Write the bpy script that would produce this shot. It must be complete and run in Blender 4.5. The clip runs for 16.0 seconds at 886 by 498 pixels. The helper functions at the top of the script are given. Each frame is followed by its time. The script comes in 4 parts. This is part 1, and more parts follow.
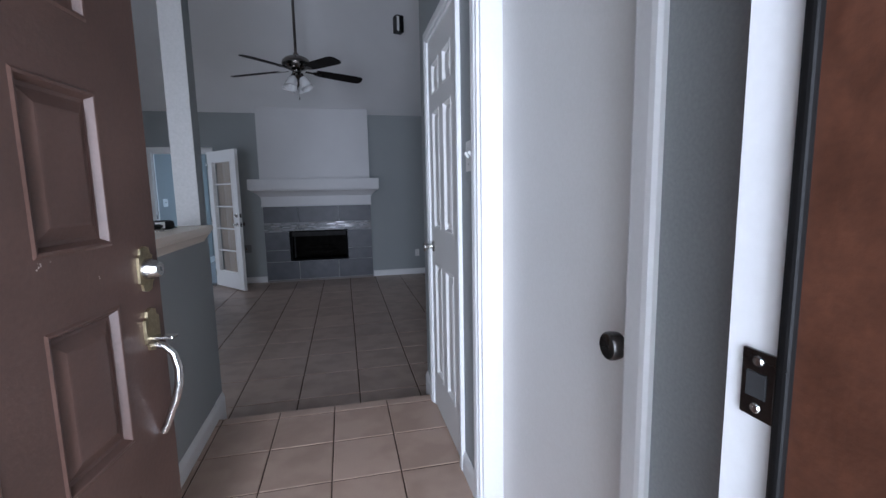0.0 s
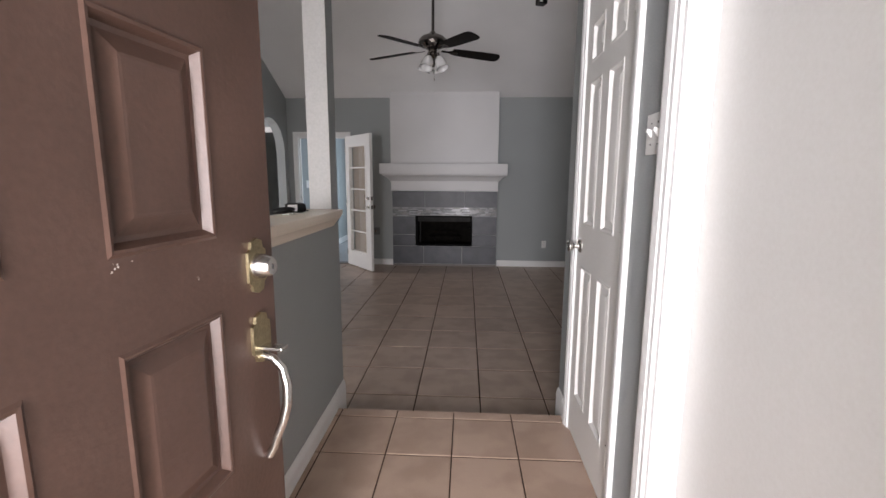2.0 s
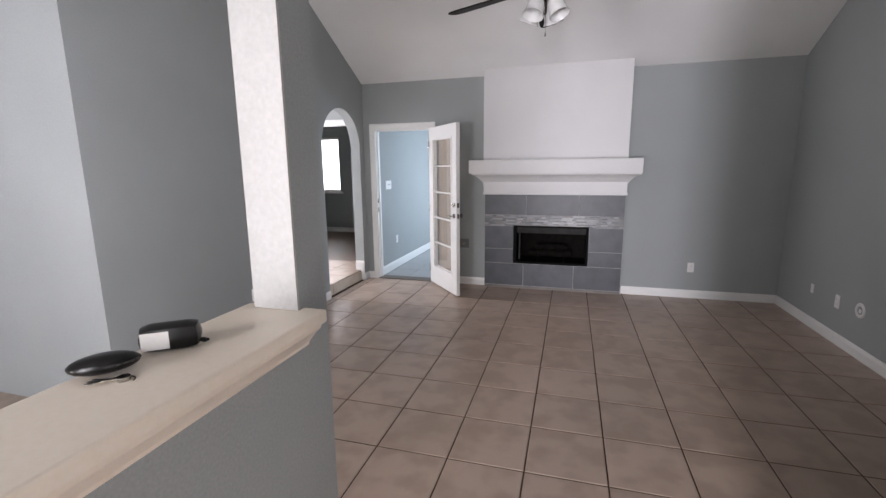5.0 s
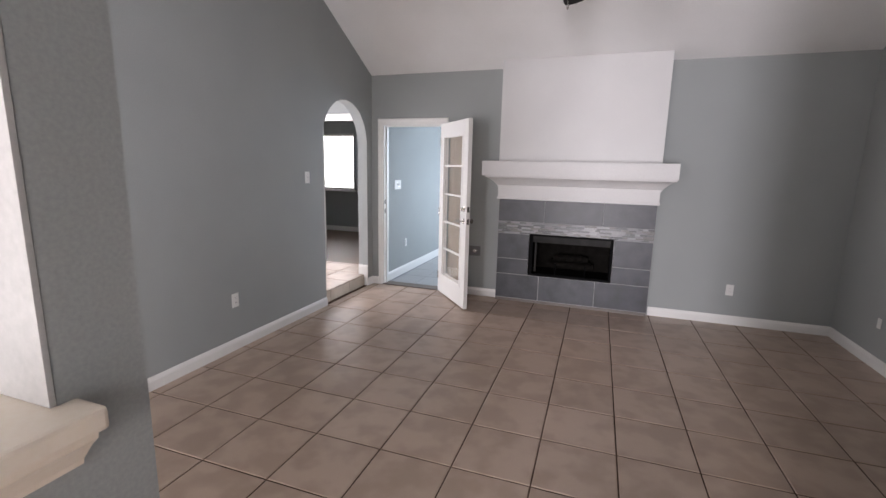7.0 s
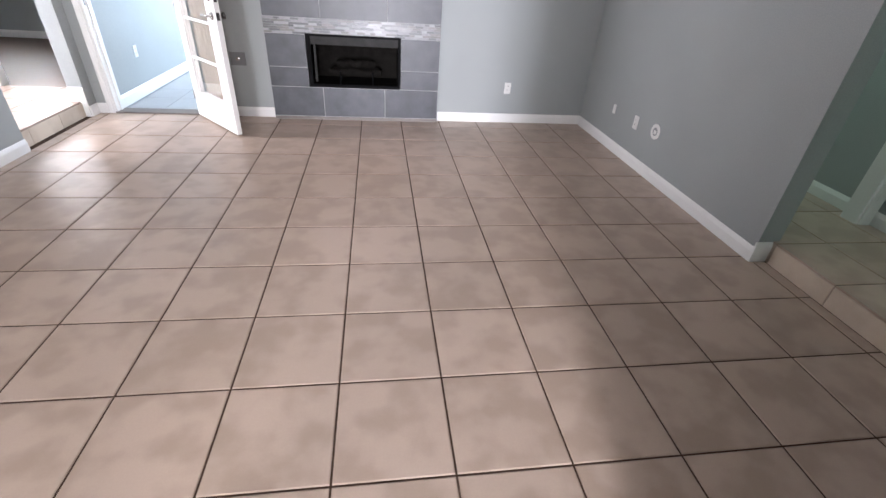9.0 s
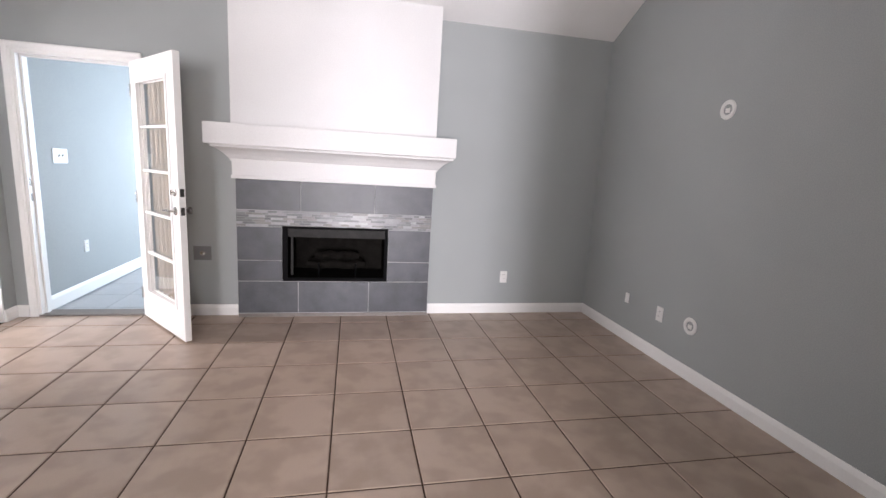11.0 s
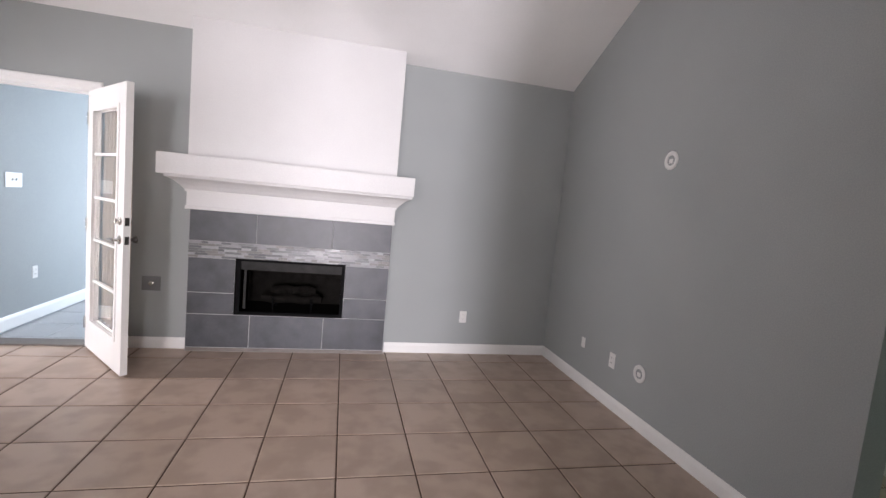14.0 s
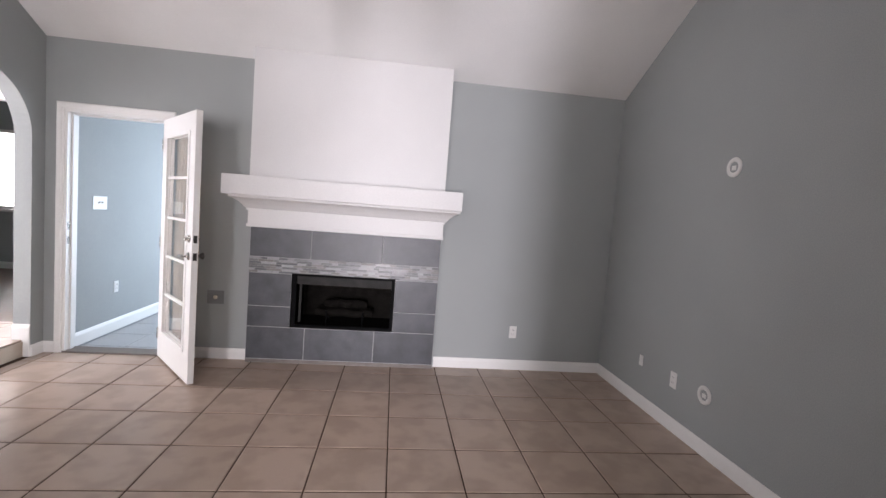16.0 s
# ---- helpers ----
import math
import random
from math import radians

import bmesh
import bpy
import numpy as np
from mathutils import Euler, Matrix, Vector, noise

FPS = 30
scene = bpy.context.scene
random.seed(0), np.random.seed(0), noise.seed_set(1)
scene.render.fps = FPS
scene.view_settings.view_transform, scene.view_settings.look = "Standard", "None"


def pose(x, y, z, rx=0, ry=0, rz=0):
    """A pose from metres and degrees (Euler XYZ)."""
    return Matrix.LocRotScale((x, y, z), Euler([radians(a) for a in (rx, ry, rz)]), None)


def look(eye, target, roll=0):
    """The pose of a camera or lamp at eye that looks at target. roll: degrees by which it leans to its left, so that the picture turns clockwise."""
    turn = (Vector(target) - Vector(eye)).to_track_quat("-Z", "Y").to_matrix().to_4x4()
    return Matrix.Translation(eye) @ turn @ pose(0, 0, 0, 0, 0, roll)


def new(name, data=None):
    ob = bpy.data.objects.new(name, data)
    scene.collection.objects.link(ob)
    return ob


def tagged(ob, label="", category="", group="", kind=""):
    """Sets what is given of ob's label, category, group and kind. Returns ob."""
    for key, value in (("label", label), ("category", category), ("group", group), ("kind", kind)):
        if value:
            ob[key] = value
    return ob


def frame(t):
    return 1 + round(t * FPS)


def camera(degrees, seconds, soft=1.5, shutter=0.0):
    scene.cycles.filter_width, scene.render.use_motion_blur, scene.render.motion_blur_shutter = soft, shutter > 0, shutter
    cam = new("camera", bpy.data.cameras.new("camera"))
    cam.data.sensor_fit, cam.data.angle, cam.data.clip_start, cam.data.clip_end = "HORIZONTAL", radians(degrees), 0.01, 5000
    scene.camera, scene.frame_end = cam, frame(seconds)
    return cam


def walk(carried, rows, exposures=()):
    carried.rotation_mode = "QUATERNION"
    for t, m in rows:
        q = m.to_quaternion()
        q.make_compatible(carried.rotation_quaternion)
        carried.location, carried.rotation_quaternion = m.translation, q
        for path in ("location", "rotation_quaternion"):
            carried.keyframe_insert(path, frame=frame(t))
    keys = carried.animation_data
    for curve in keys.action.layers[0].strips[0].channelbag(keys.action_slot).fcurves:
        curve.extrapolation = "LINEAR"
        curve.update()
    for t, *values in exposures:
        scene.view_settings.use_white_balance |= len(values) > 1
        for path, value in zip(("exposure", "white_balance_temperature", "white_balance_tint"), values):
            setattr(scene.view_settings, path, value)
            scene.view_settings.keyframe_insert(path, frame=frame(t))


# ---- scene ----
cam = camera(90.1, 16.0)
PATH = [
    (0, (0.318, 0.394, 1.392), (0.747, 2.33, 1.134), -1.1),
    (0.5, (0.311, 0.542, 1.385), (0.545, 2.511, 1.125), -0.6),
    (1, (0.315, 0.598, 1.384), (0.463, 2.574, 1.112), -0.1),
    (1.5, (0.295, 0.638, 1.38), (0.338, 2.616, 1.092), 0.5),
    (2, (0.265, 0.724, 1.395), (0.162, 2.697, 1.082), 0.3),
    (2.5, (0.224, 0.947, 1.451), (0.102, 2.917, 1.126), 0.5),
    (3, (0.233, 1.159, 1.528), (0.062, 3.122, 1.181), 0.3),
    (3.5, (0.27, 1.458, 1.533), (0.07, 3.416, 1.175), 1.8),
    (4, (0.214, 1.699, 1.54), (0.007, 3.653, 1.166), 1.9),
    (4.5, (0.146, 1.935, 1.554), (-0.16, 3.873, 1.167), 0.5),
    (4.7, (0.131, 2.045, 1.548), (-0.284, 3.965, 1.17), -0.3),
    (6.8, (0.14, 2.639, 1.536), (-0.67, 4.431, 1.174), 0.5),
    (7, (0.16, 2.691, 1.528), (-0.483, 4.55, 1.17), 1.3),
    (7.5, (0.149, 2.844, 1.49), (0.073, 4.775, 0.975), 3.2),
    (8, (0.126, 2.903, 1.427), (0.23, 4.705, 0.566), 4.2),
    (8.5, (0.114, 2.93, 1.394), (0.29, 4.583, 0.283), 4.2),
    (9, (0.129, 3.017, 1.423), (0.409, 4.681, 0.349), 4.2),
    (9.5, (0.157, 3.16, 1.438), (0.457, 4.96, 0.619), 4.7),
    (9.7, (0.15, 3.237, 1.412), (0.449, 5.093, 0.731), 4.5),
    (11.8, (0.001, 3.945, 1.374), (0.752, 5.777, 1.093), 1.8),
    (12, (0.025, 3.934, 1.393), (0.985, 5.664, 1.102), 0.4),
    (12.5, (0.221, 3.847, 1.374), (1.284, 5.522, 1.12), 5.7),
    (13, (0.335, 3.757, 1.406), (1.043, 5.612, 1.167), 6.8),
    (13.5, (0.329, 3.757, 1.412), (0.906, 5.659, 1.185), 5.2),
    (14, (0.314, 3.762, 1.416), (0.761, 5.702, 1.224), 5.4),
    (14.5, (0.314, 3.761, 1.412), (0.688, 5.718, 1.234), 5.2),
    (15, (0.319, 3.755, 1.41), (0.644, 5.722, 1.248), 4.8),
    (15.5, (0.327, 3.762, 1.412), (0.589, 5.739, 1.261), 4.5),
    (16, (0.317, 3.763, 1.408), (0.543, 5.745, 1.265), 4.4),
]
walk(cam, [(t, look(eye, target, roll)) for t, eye, target, roll in PATH],
     [(0, -1.95, 5300, 11), (0.5, -1.7, 5850, 11), (1, -1.55, 6350, 13), (1.5, -1.45, 6650, 15), (2, -1.33, 6450, 14), (2.5, -1.12, 6350, 14), (3, -0.92, 6300, 14), (3.5, -0.74, 6420, 15), (4.5, -0.52, 6250, 15),
      (7, -0.45, 6460, 17), (7.5, -0.10, 6350, 16), (8, 0.22, 6250, 15), (8.5, 0.50, 6180, 15), (9, 0.66, 6100, 15), (9.5, 0.66, 6150, 16), (12, 0.17, 6500, 17), (12.5, 0.45, 6480, 18), (13.5, 0.30, 6420, 18), (14.5, 0.02, 6450, 18), (16, -0.03, 6400, 18)])

# ---- light ----
world = bpy.data.worlds.new("sky")
scene.world = world
world.use_nodes = True
wn = world.node_tree
sky = wn.nodes.new("ShaderNodeTexSky")
sky.sky_type, sky.sun_disc = "NISHITA", False
sky.sun_elevation, sky.sun_rotation = radians(42), radians(-100)
wn.links.new(sky.outputs[0], wn.nodes["Background"].inputs[0])
wn.nodes["Background"].inputs[1].default_value = 0.12

sun = new("sun", bpy.data.lights.new("sun", "SUN"))
sun.data.energy, sun.data.angle, sun.data.color = 4.5, radians(0.5), (1.0, 0.95, 0.88)
sun.matrix_world = look((-7.0, 5.6, 7.0), (0, 6.9, 0.0))


def added_daylight(eye, target, w, h, watts, color):
    lamp = new("added_daylight", bpy.data.lights.new("added_daylight", "AREA"))
    lamp.data.shape, lamp.data.size, lamp.data.size_y = "RECTANGLE", w, h
    lamp.data.energy, lamp.data.color = watts, color
    lamp.matrix_world = look(eye, target)
    return lamp


added_daylight((-1.40, 0.80, 1.50), (-1.40, 3.0, 1.42), 0.65, 1.5, 105, (1.0, 0.97, 0.95))
# Two added lamps out on the porch stand in for daylight through the entry.
added_daylight((0.03, -1.50, 1.25), (0.3, 3.0, 1.10), 0.6, 1.9, 410, (0.97, 0.962, 1.0))
added_daylight((0.24, -0.45, 1.35), (0.2, 3.0, 1.20), 1.5, 2.2, 205, (1.0, 0.962, 0.93))
added_daylight((-0.6, 10.45, 1.35), (-2.0, 9.0, 1.0), 2.2, 1.9, 95, (0.73, 0.885, 1.0))
# Added lamps in two invented, unseen windows brighten the corridor and the room behind.
added_daylight((2.97, 2.52, 1.5), (2.97, 5.0, 1.2), 0.6, 1.2, 4, (0.70, 1.0, 0.76))
added_daylight((2.97, 7.46, 1.5), (2.97, 5.0, 1.2), 0.6, 1.2, 11, (0.74, 1.0, 0.80))
# Added lamp in the passage's unseen west opening, to brighten the arch reveal and floor.
added_daylight((-4.36, 7.15, 1.25), (-2.6, 7.15, 1.0), 1.1, 1.9, 100, (1.0, 0.97, 0.97))

# ---- materials ----


def material(name, base, rough=0.6, metal=0.0, vary=0.06, scale=6.0, bump=0.05, fine=220.0, tint=None, spec=0.5, pieces=0.0, mottle=0.0):
    """Paint, tile, metal: two scales of uneven colour, fine relief; pieces: how far single pieces differ."""
    m = bpy.data.materials.new(name)
    m.use_nodes = True
    nt = m.node_tree
    b = nt.nodes["Principled BSDF"]
    co = nt.nodes.new("ShaderNodeNewGeometry") if not pieces else nt.nodes.new("ShaderNodeTexCoord")
    src = co.outputs["Position"] if not pieces else co.outputs["Object"]
    if pieces:
        info = nt.nodes.new("ShaderNodeObjectInfo")
        shift = nt.nodes.new("ShaderNodeVectorMath")
        shift.operation = "MULTIPLY_ADD"
        nt.links.new(info.outputs["Random"], shift.inputs[0])
        shift.inputs[1].default_value = (37.0, 53.0, 11.0)
        nt.links.new(src, shift.inputs[2])
        src = shift.outputs[0]
    big = nt.nodes.new("ShaderNodeTexNoise")
    big.inputs["Scale"].default_value, big.inputs["Detail"].default_value = scale, 5
    small = nt.nodes.new("ShaderNodeTexNoise")
    small.inputs["Scale"].default_value, small.inputs["Detail"].default_value = fine, 3
    nt.links.new(src, big.inputs["Vector"])
    nt.links.new(src, small.inputs["Vector"])
    ramp = nt.nodes.new("ShaderNodeValToRGB")
    lo = [c * (1 - vary - mottle) for c in base]
    hi = [min(1, c * (1 + vary + mottle)) for c in (tint or base)]
    ramp.color_ramp.elements[0].color, ramp.color_ramp.elements[1].color = (*lo, 1), (*hi, 1)
    ramp.color_ramp.elements[0].position, ramp.color_ramp.elements[1].position = 0.3, 0.72
    nt.links.new(big.outputs["Fac"], ramp.inputs[0])
    mix = nt.nodes.new("ShaderNodeMixRGB")
    mix.blend_type, mix.inputs[0].default_value = "OVERLAY", 0.12 + vary
    nt.links.new(ramp.outputs[0], mix.inputs[1])
    nt.links.new(small.outputs["Fac"], mix.inputs[2])
    out = mix.outputs[0]
    if pieces:
        hsv = nt.nodes.new("ShaderNodeHueSaturation")
        rng = nt.nodes.new("ShaderNodeMapRange")
        rng.inputs[3].default_value, rng.inputs[4].default_value = 1 - pieces, 1 + pieces
        nt.links.new(info.outputs["Random"], rng.inputs[0])
        nt.links.new(rng.outputs[0], hsv.inputs["Value"])
        nt.links.new(out, hsv.inputs["Color"])
        out = hsv.outputs[0]
    nt.links.new(out, b.inputs["Base Color"])
    rr = nt.nodes.new("ShaderNodeMapRange")
    rr.inputs[3].default_value, rr.inputs[4].default_value = max(0.02, rough - 0.08), min(1, rough + 0.08)
    nt.links.new(big.outputs["Fac"], rr.inputs[0])
    nt.links.new(rr.outputs[0], b.inputs["Roughness"])
    b.inputs["Metallic"].default_value = metal
    b.inputs["Specular IOR Level"].default_value = spec
    if bump:
        bp = nt.nodes.new("ShaderNodeBump")
        bp.inputs["Strength"].default_value, bp.inputs["Distance"].default_value = bump, 0.004
        nt.links.new(small.outputs["Fac"], bp.inputs["Height"])
        nt.links.new(bp.outputs[0], b.inputs["Normal"])
    return m


def glass_material(name, tint=(1, 1, 1), rough=0.0):
    m = bpy.data.materials.new(name)
    m.use_nodes = True
    b = m.node_tree.nodes["Principled BSDF"]
    b.inputs["Base Color"].default_value = (*tint, 1)
    b.inputs["Roughness"].default_value = rough
    b.inputs["Transmission Weight"].default_value = 1.0
    b.inputs["IOR"].default_value = 1.45
    return m


def glow_material(name, color, strength):
    m = bpy.data.materials.new(name)
    m.use_nodes = True
    nt = m.node_tree
    e = nt.nodes.new("ShaderNodeEmission")
    e.inputs[0].default_value, e.inputs[1].default_value = (*color, 1), strength
    nt.links.new(e.outputs[0], nt.nodes["Material Output"].inputs[0])
    return m


GREY = material("grey_wall_paint", (0.330, 0.349, 0.346), 0.66, spec=0.3, vary=0.035, scale=1.7, bump=0.022, fine=160)
WHITE = material("white_trim_paint", (0.78, 0.775, 0.76), 0.38, vary=0.02, scale=4, bump=0.035, fine=90)
CEIL = material("ceiling_paint", (0.76, 0.755, 0.75), 0.9, vary=0.03, scale=2, bump=0.5, fine=120)
BREAST = material("white_fireplace_paint", (0.66, 0.652, 0.65), 0.5, vary=0.03, scale=2.5, bump=0.12, fine=110)
# White paint darkened to 0.43 so the strongly lit post does not burn out.
POSTPAINT = material("toned_down_post_paint", (0.43, 0.425, 0.415), 0.5, vary=0.025, scale=3, bump=0.02, fine=100)
CREAM = material("cream_trim_paint", (0.79, 0.705, 0.60), 0.36, vary=0.02, scale=5, bump=0.03, fine=90)
DOORWHITE = material("white_door_paint", (0.76, 0.745, 0.715), 0.4, vary=0.025, scale=3, bump=0.06, fine=110)


def tile_material(name, dark, light, rough):
    """Glazed ceramic: soft clouds that differ from tile to tile, a paler rim, fine speckle."""
    m = bpy.data.materials.new(name)
    m.use_nodes = True
    nt = m.node_tree
    b = nt.nodes["Principled BSDF"]
    co, info = nt.nodes.new("ShaderNodeTexCoord"), nt.nodes.new("ShaderNodeObjectInfo")
    shift = nt.nodes.new("ShaderNodeVectorMath")
    shift.operation = "MULTIPLY_ADD"
    nt.links.new(info.outputs["Random"], shift.inputs[0])
    shift.inputs[1].default_value = (17.0, 23.0, 9.0)
    nt.links.new(co.outputs["Object"], shift.inputs[2])
    cloud, fleck = nt.nodes.new("ShaderNodeTexNoise"), nt.nodes.new("ShaderNodeTexNoise")
    for n, sc, de in ((cloud, 5.5, 2.5), (fleck, 130.0, 2.0)):
        n.inputs["Scale"].default_value, n.inputs["Detail"].default_value = sc, de
        nt.links.new(shift.outputs[0], n.inputs["Vector"])
    ramp = nt.nodes.new("ShaderNodeValToRGB")
    ramp.color_ramp.interpolation = "EASE"
    ramp.color_ramp.elements[0].position, ramp.color_ramp.elements[1].position = 0.36, 0.62
    ramp.color_ramp.elements[0].color, ramp.color_ramp.elements[1].color = (*dark, 1), (*light, 1)
    nt.links.new(cloud.outputs["Fac"], ramp.inputs[0])
    val = nt.nodes.new("ShaderNodeMath")
    val.operation = "MULTIPLY_ADD"
    nt.links.new(info.outputs["Random"], val.inputs[0])
    val.inputs[1].default_value, val.inputs[2].default_value = 0.10, 0.90
    spk = nt.nodes.new("ShaderNodeMath")
    spk.operation = "MULTIPLY_ADD"
    nt.links.new(fleck.outputs["Fac"], spk.inputs[0])
    spk.inputs[1].default_value = 0.10
    nt.links.new(val.outputs[0], spk.inputs[2])
    hsv = nt.nodes.new("ShaderNodeHueSaturation")
    nt.links.new(spk.outputs[0], hsv.inputs["Value"])
    nt.links.new(ramp.outputs[0], hsv.inputs["Color"])
    nt.links.new(hsv.outputs[0], b.inputs["Base Color"])
    b.inputs["Roughness"].default_value = rough
    b.inputs["Specular IOR Level"].default_value = 0.45
    bp = nt.nodes.new("ShaderNodeBump")
    bp.inputs["Strength"].default_value, bp.inputs["Distance"].default_value = 0.10, 0.004
    nt.links.new(cloud.outputs["Fac"], bp.inputs["Height"])
    nt.links.new(bp.outputs[0], b.inputs["Normal"])
    return m


TILE = tile_material("beige_floor_tile", (0.350, 0.264, 0.207), (0.428, 0.330, 0.266), 0.34)
HALLTILE = tile_material("hall_floor_tile", (0.395, 0.280, 0.212), (0.465, 0.340, 0.263), 0.36)
RISER = tile_material("pale_riser_tile", (0.50, 0.41, 0.32), (0.56, 0.47, 0.38), 0.36)
GROUT = material("brown_grout", (0.062, 0.038, 0.027), 0.95, spec=0.05, vary=0.2, scale=20, bump=0.3, fine=400)
SLATE = material("slate_grey_tile", (0.049, 0.052, 0.061), 0.42, vary=0.1, scale=7, bump=0.1, fine=120, tint=(0.066, 0.069, 0.079), pieces=0.07, mottle=0.06)
PALEGROUT = material("pale_grout", (0.34, 0.34, 0.345), 0.9, vary=0.1, scale=20, bump=0.2)
BROWN = material("brown_door_paint", (0.072, 0.039, 0.028), 0.40, vary=0.10, scale=5, bump=0.12, fine=90, tint=(0.084, 0.046, 0.034))
BROWNTRIM = material("brown_jamb_paint", (0.06, 0.022, 0.011), 0.45, vary=0.3, scale=9, bump=0.15, fine=90)
CHROME = material("brushed_nickel", (0.62, 0.60, 0.57), 0.24, 1.0, vary=0.04, scale=12, bump=0.02)
BRASS = material("tarnished_brass", (0.40, 0.33, 0.20), 0.36, 1.0, vary=0.2, scale=60, bump=0.1)
PEWTER = material("dark_pewter", (0.12, 0.115, 0.11), 0.28, 1.0, vary=0.05, scale=12, bump=0.02)
BLACKMETAL = material("black_metal", (0.004, 0.004, 0.0045), 0.5, 0.0, spec=0.03, vary=0.1, scale=14, bump=0.05)
VALVE = material("grey_valve_plate", (0.17, 0.172, 0.176), 0.5, vary=0.05, bump=0.03)
SILL = material("worn_bronze_sill", (0.17, 0.145, 0.13), 0.5, vary=0.15, scale=20, bump=0.05)
FANMETAL = material("polished_dark_nickel", (0.22, 0.20, 0.185), 0.2, 1.0, vary=0.06, scale=12, bump=0.02)
DULLMETAL = material("dull_hood_metal", (0.030, 0.029, 0.028), 0.6, 0.0, spec=0.12, vary=0.25, scale=9, bump=0.05)
SOOT = material("sooty_firebrick", (0.010, 0.009, 0.008), 0.95, spec=0.02, vary=0.3, scale=14, bump=0.4, fine=60)
BLADE = material("dark_fan_blade", (0.009, 0.0075, 0.007), 0.5, spec=0.07, vary=0.2, scale=10, bump=0.05)
PLASTIC = material("white_plastic", (0.74, 0.735, 0.715), 0.35, vary=0.01, scale=5, bump=0.0)
BLACKPLASTIC = material("black_plastic", (0.006, 0.006, 0.006), 0.3, spec=0.3, vary=0.1, scale=15, bump=0.03)
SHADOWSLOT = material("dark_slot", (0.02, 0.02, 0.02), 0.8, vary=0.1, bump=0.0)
FROSTED = material("frosted_glass_shade", (0.62, 0.615, 0.605), 0.25, vary=0.02, bump=0.0)
CONCRETE = material("porch_concrete", (0.33, 0.32, 0.30), 0.9, vary=0.1, scale=5, bump=0.3, fine=80)
SUNTILE = material("grey_sunroom_tile", (0.44, 0.44, 0.45), 0.4, vary=0.06, scale=6, bump=0.06, fine=70, pieces=0.05)
WOODFLOOR = material("brown_floor", (0.17, 0.115, 0.085), 0.45, vary=0.12, scale=6, bump=0.1)
BRICKEXT = material("exterior_wall", (0.30, 0.22, 0.18), 0.9, vary=0.15, scale=12, bump=0.4, fine=60)
GLASS = glass_material("clear_glass")


def sheer_material(name, color, through_share):
    """Thin woven cloth: part of the light goes straight through, part is scattered to both sides."""
    m = bpy.data.materials.new(name)
    m.use_nodes = True
    nt = m.node_tree
    weave = nt.nodes.new("ShaderNodeTexNoise")
    weave.inputs["Scale"].default_value = 300.0
    tone = nt.nodes.new("ShaderNodeMixRGB")
    tone.inputs[1].default_value, tone.inputs[2].default_value = (*[c * 0.8 for c in color], 1), (*color, 1)
    nt.links.new(weave.outputs["Fac"], tone.inputs[0])
    front, back, clear = nt.nodes.new("ShaderNodeBsdfDiffuse"), nt.nodes.new("ShaderNodeBsdfTranslucent"), nt.nodes.new("ShaderNodeBsdfTransparent")
    cloth, whole = nt.nodes.new("ShaderNodeMixShader"), nt.nodes.new("ShaderNodeMixShader")
    cloth.inputs[0].default_value, whole.inputs[0].default_value = 0.18, through_share
    for b in (front, back):
        nt.links.new(tone.outputs[0], b.inputs["Color"])
    nt.links.new(front.outputs[0], cloth.inputs[1])
    nt.links.new(back.outputs[0], cloth.inputs[2])
    nt.links.new(cloth.outputs[0], whole.inputs[1])
    nt.links.new(clear.outputs[0], whole.inputs[2])
    nt.links.new(whole.outputs[0], nt.nodes["Material Output"].inputs[0])
    return m


SHEER = sheer_material("tan_sheer", (0.46, 0.385, 0.31), 0.14)

# ---- mesh helpers ----


def add_box(bm, x0, x1, y0, y1, z0, z1, bevel=0.0):
    r = bmesh.ops.create_cube(bm, size=1.0, matrix=Matrix.Translation(((x0 + x1) / 2, (y0 + y1) / 2, (z0 + z1) / 2)) @ Matrix.Diagonal((abs(x1 - x0), abs(y1 - y0), abs(z1 - z0), 1)))
    if bevel:
        es = list({e for v in r["verts"] for e in v.link_edges})
        bmesh.ops.bevel(bm, geom=es, offset=bevel, segments=2, affect="EDGES", profile=0.6)


def add_prism(bm, outline, axis, a, b):
    """A flat outline (two coordinates, the axis left out) pushed from a to b along an axis."""
    def at(p, s):
        return {"x": (s, p[0], p[1]), "y": (p[0], s, p[1]), "z": (p[0], p[1], s)}[axis]
    lo = [bm.verts.new(at(p, a)) for p in outline]
    hi = [bm.verts.new(at(p, b)) for p in outline]
    bm.faces.new(lo), bm.faces.new(hi)
    n = len(outline)
    for i in range(n):
        bm.faces.new((lo[i], lo[(i + 1) % n], hi[(i + 1) % n], hi[i]))


def add_lathe(bm, profile, m=None, steps=28):
    """A turned shape: profile of (radius, height) round z, closed at radius 0."""
    m = m or Matrix()
    rings = []
    for r, z in profile:
        if r < 1e-6:
            rings.append([bm.verts.new(m @ Vector((0, 0, z)))])
        else:
            rings.append([bm.verts.new(m @ Vector((r * math.cos(2 * math.pi * k / steps), r * math.sin(2 * math.pi * k / steps), z))) for k in range(steps)])
    for a, b in zip(rings, rings[1:]):
        for k in range(steps):
            j = (k + 1) % steps
            if len(a) == 1 and len(b) > 1:
                bm.faces.new((a[0], b[j], b[k]))
            elif len(b) == 1 and len(a) > 1:
                bm.faces.new((a[k], a[j], b[0]))
            elif len(a) > 1:
                bm.faces.new((a[k], a[j], b[j], b[k]))


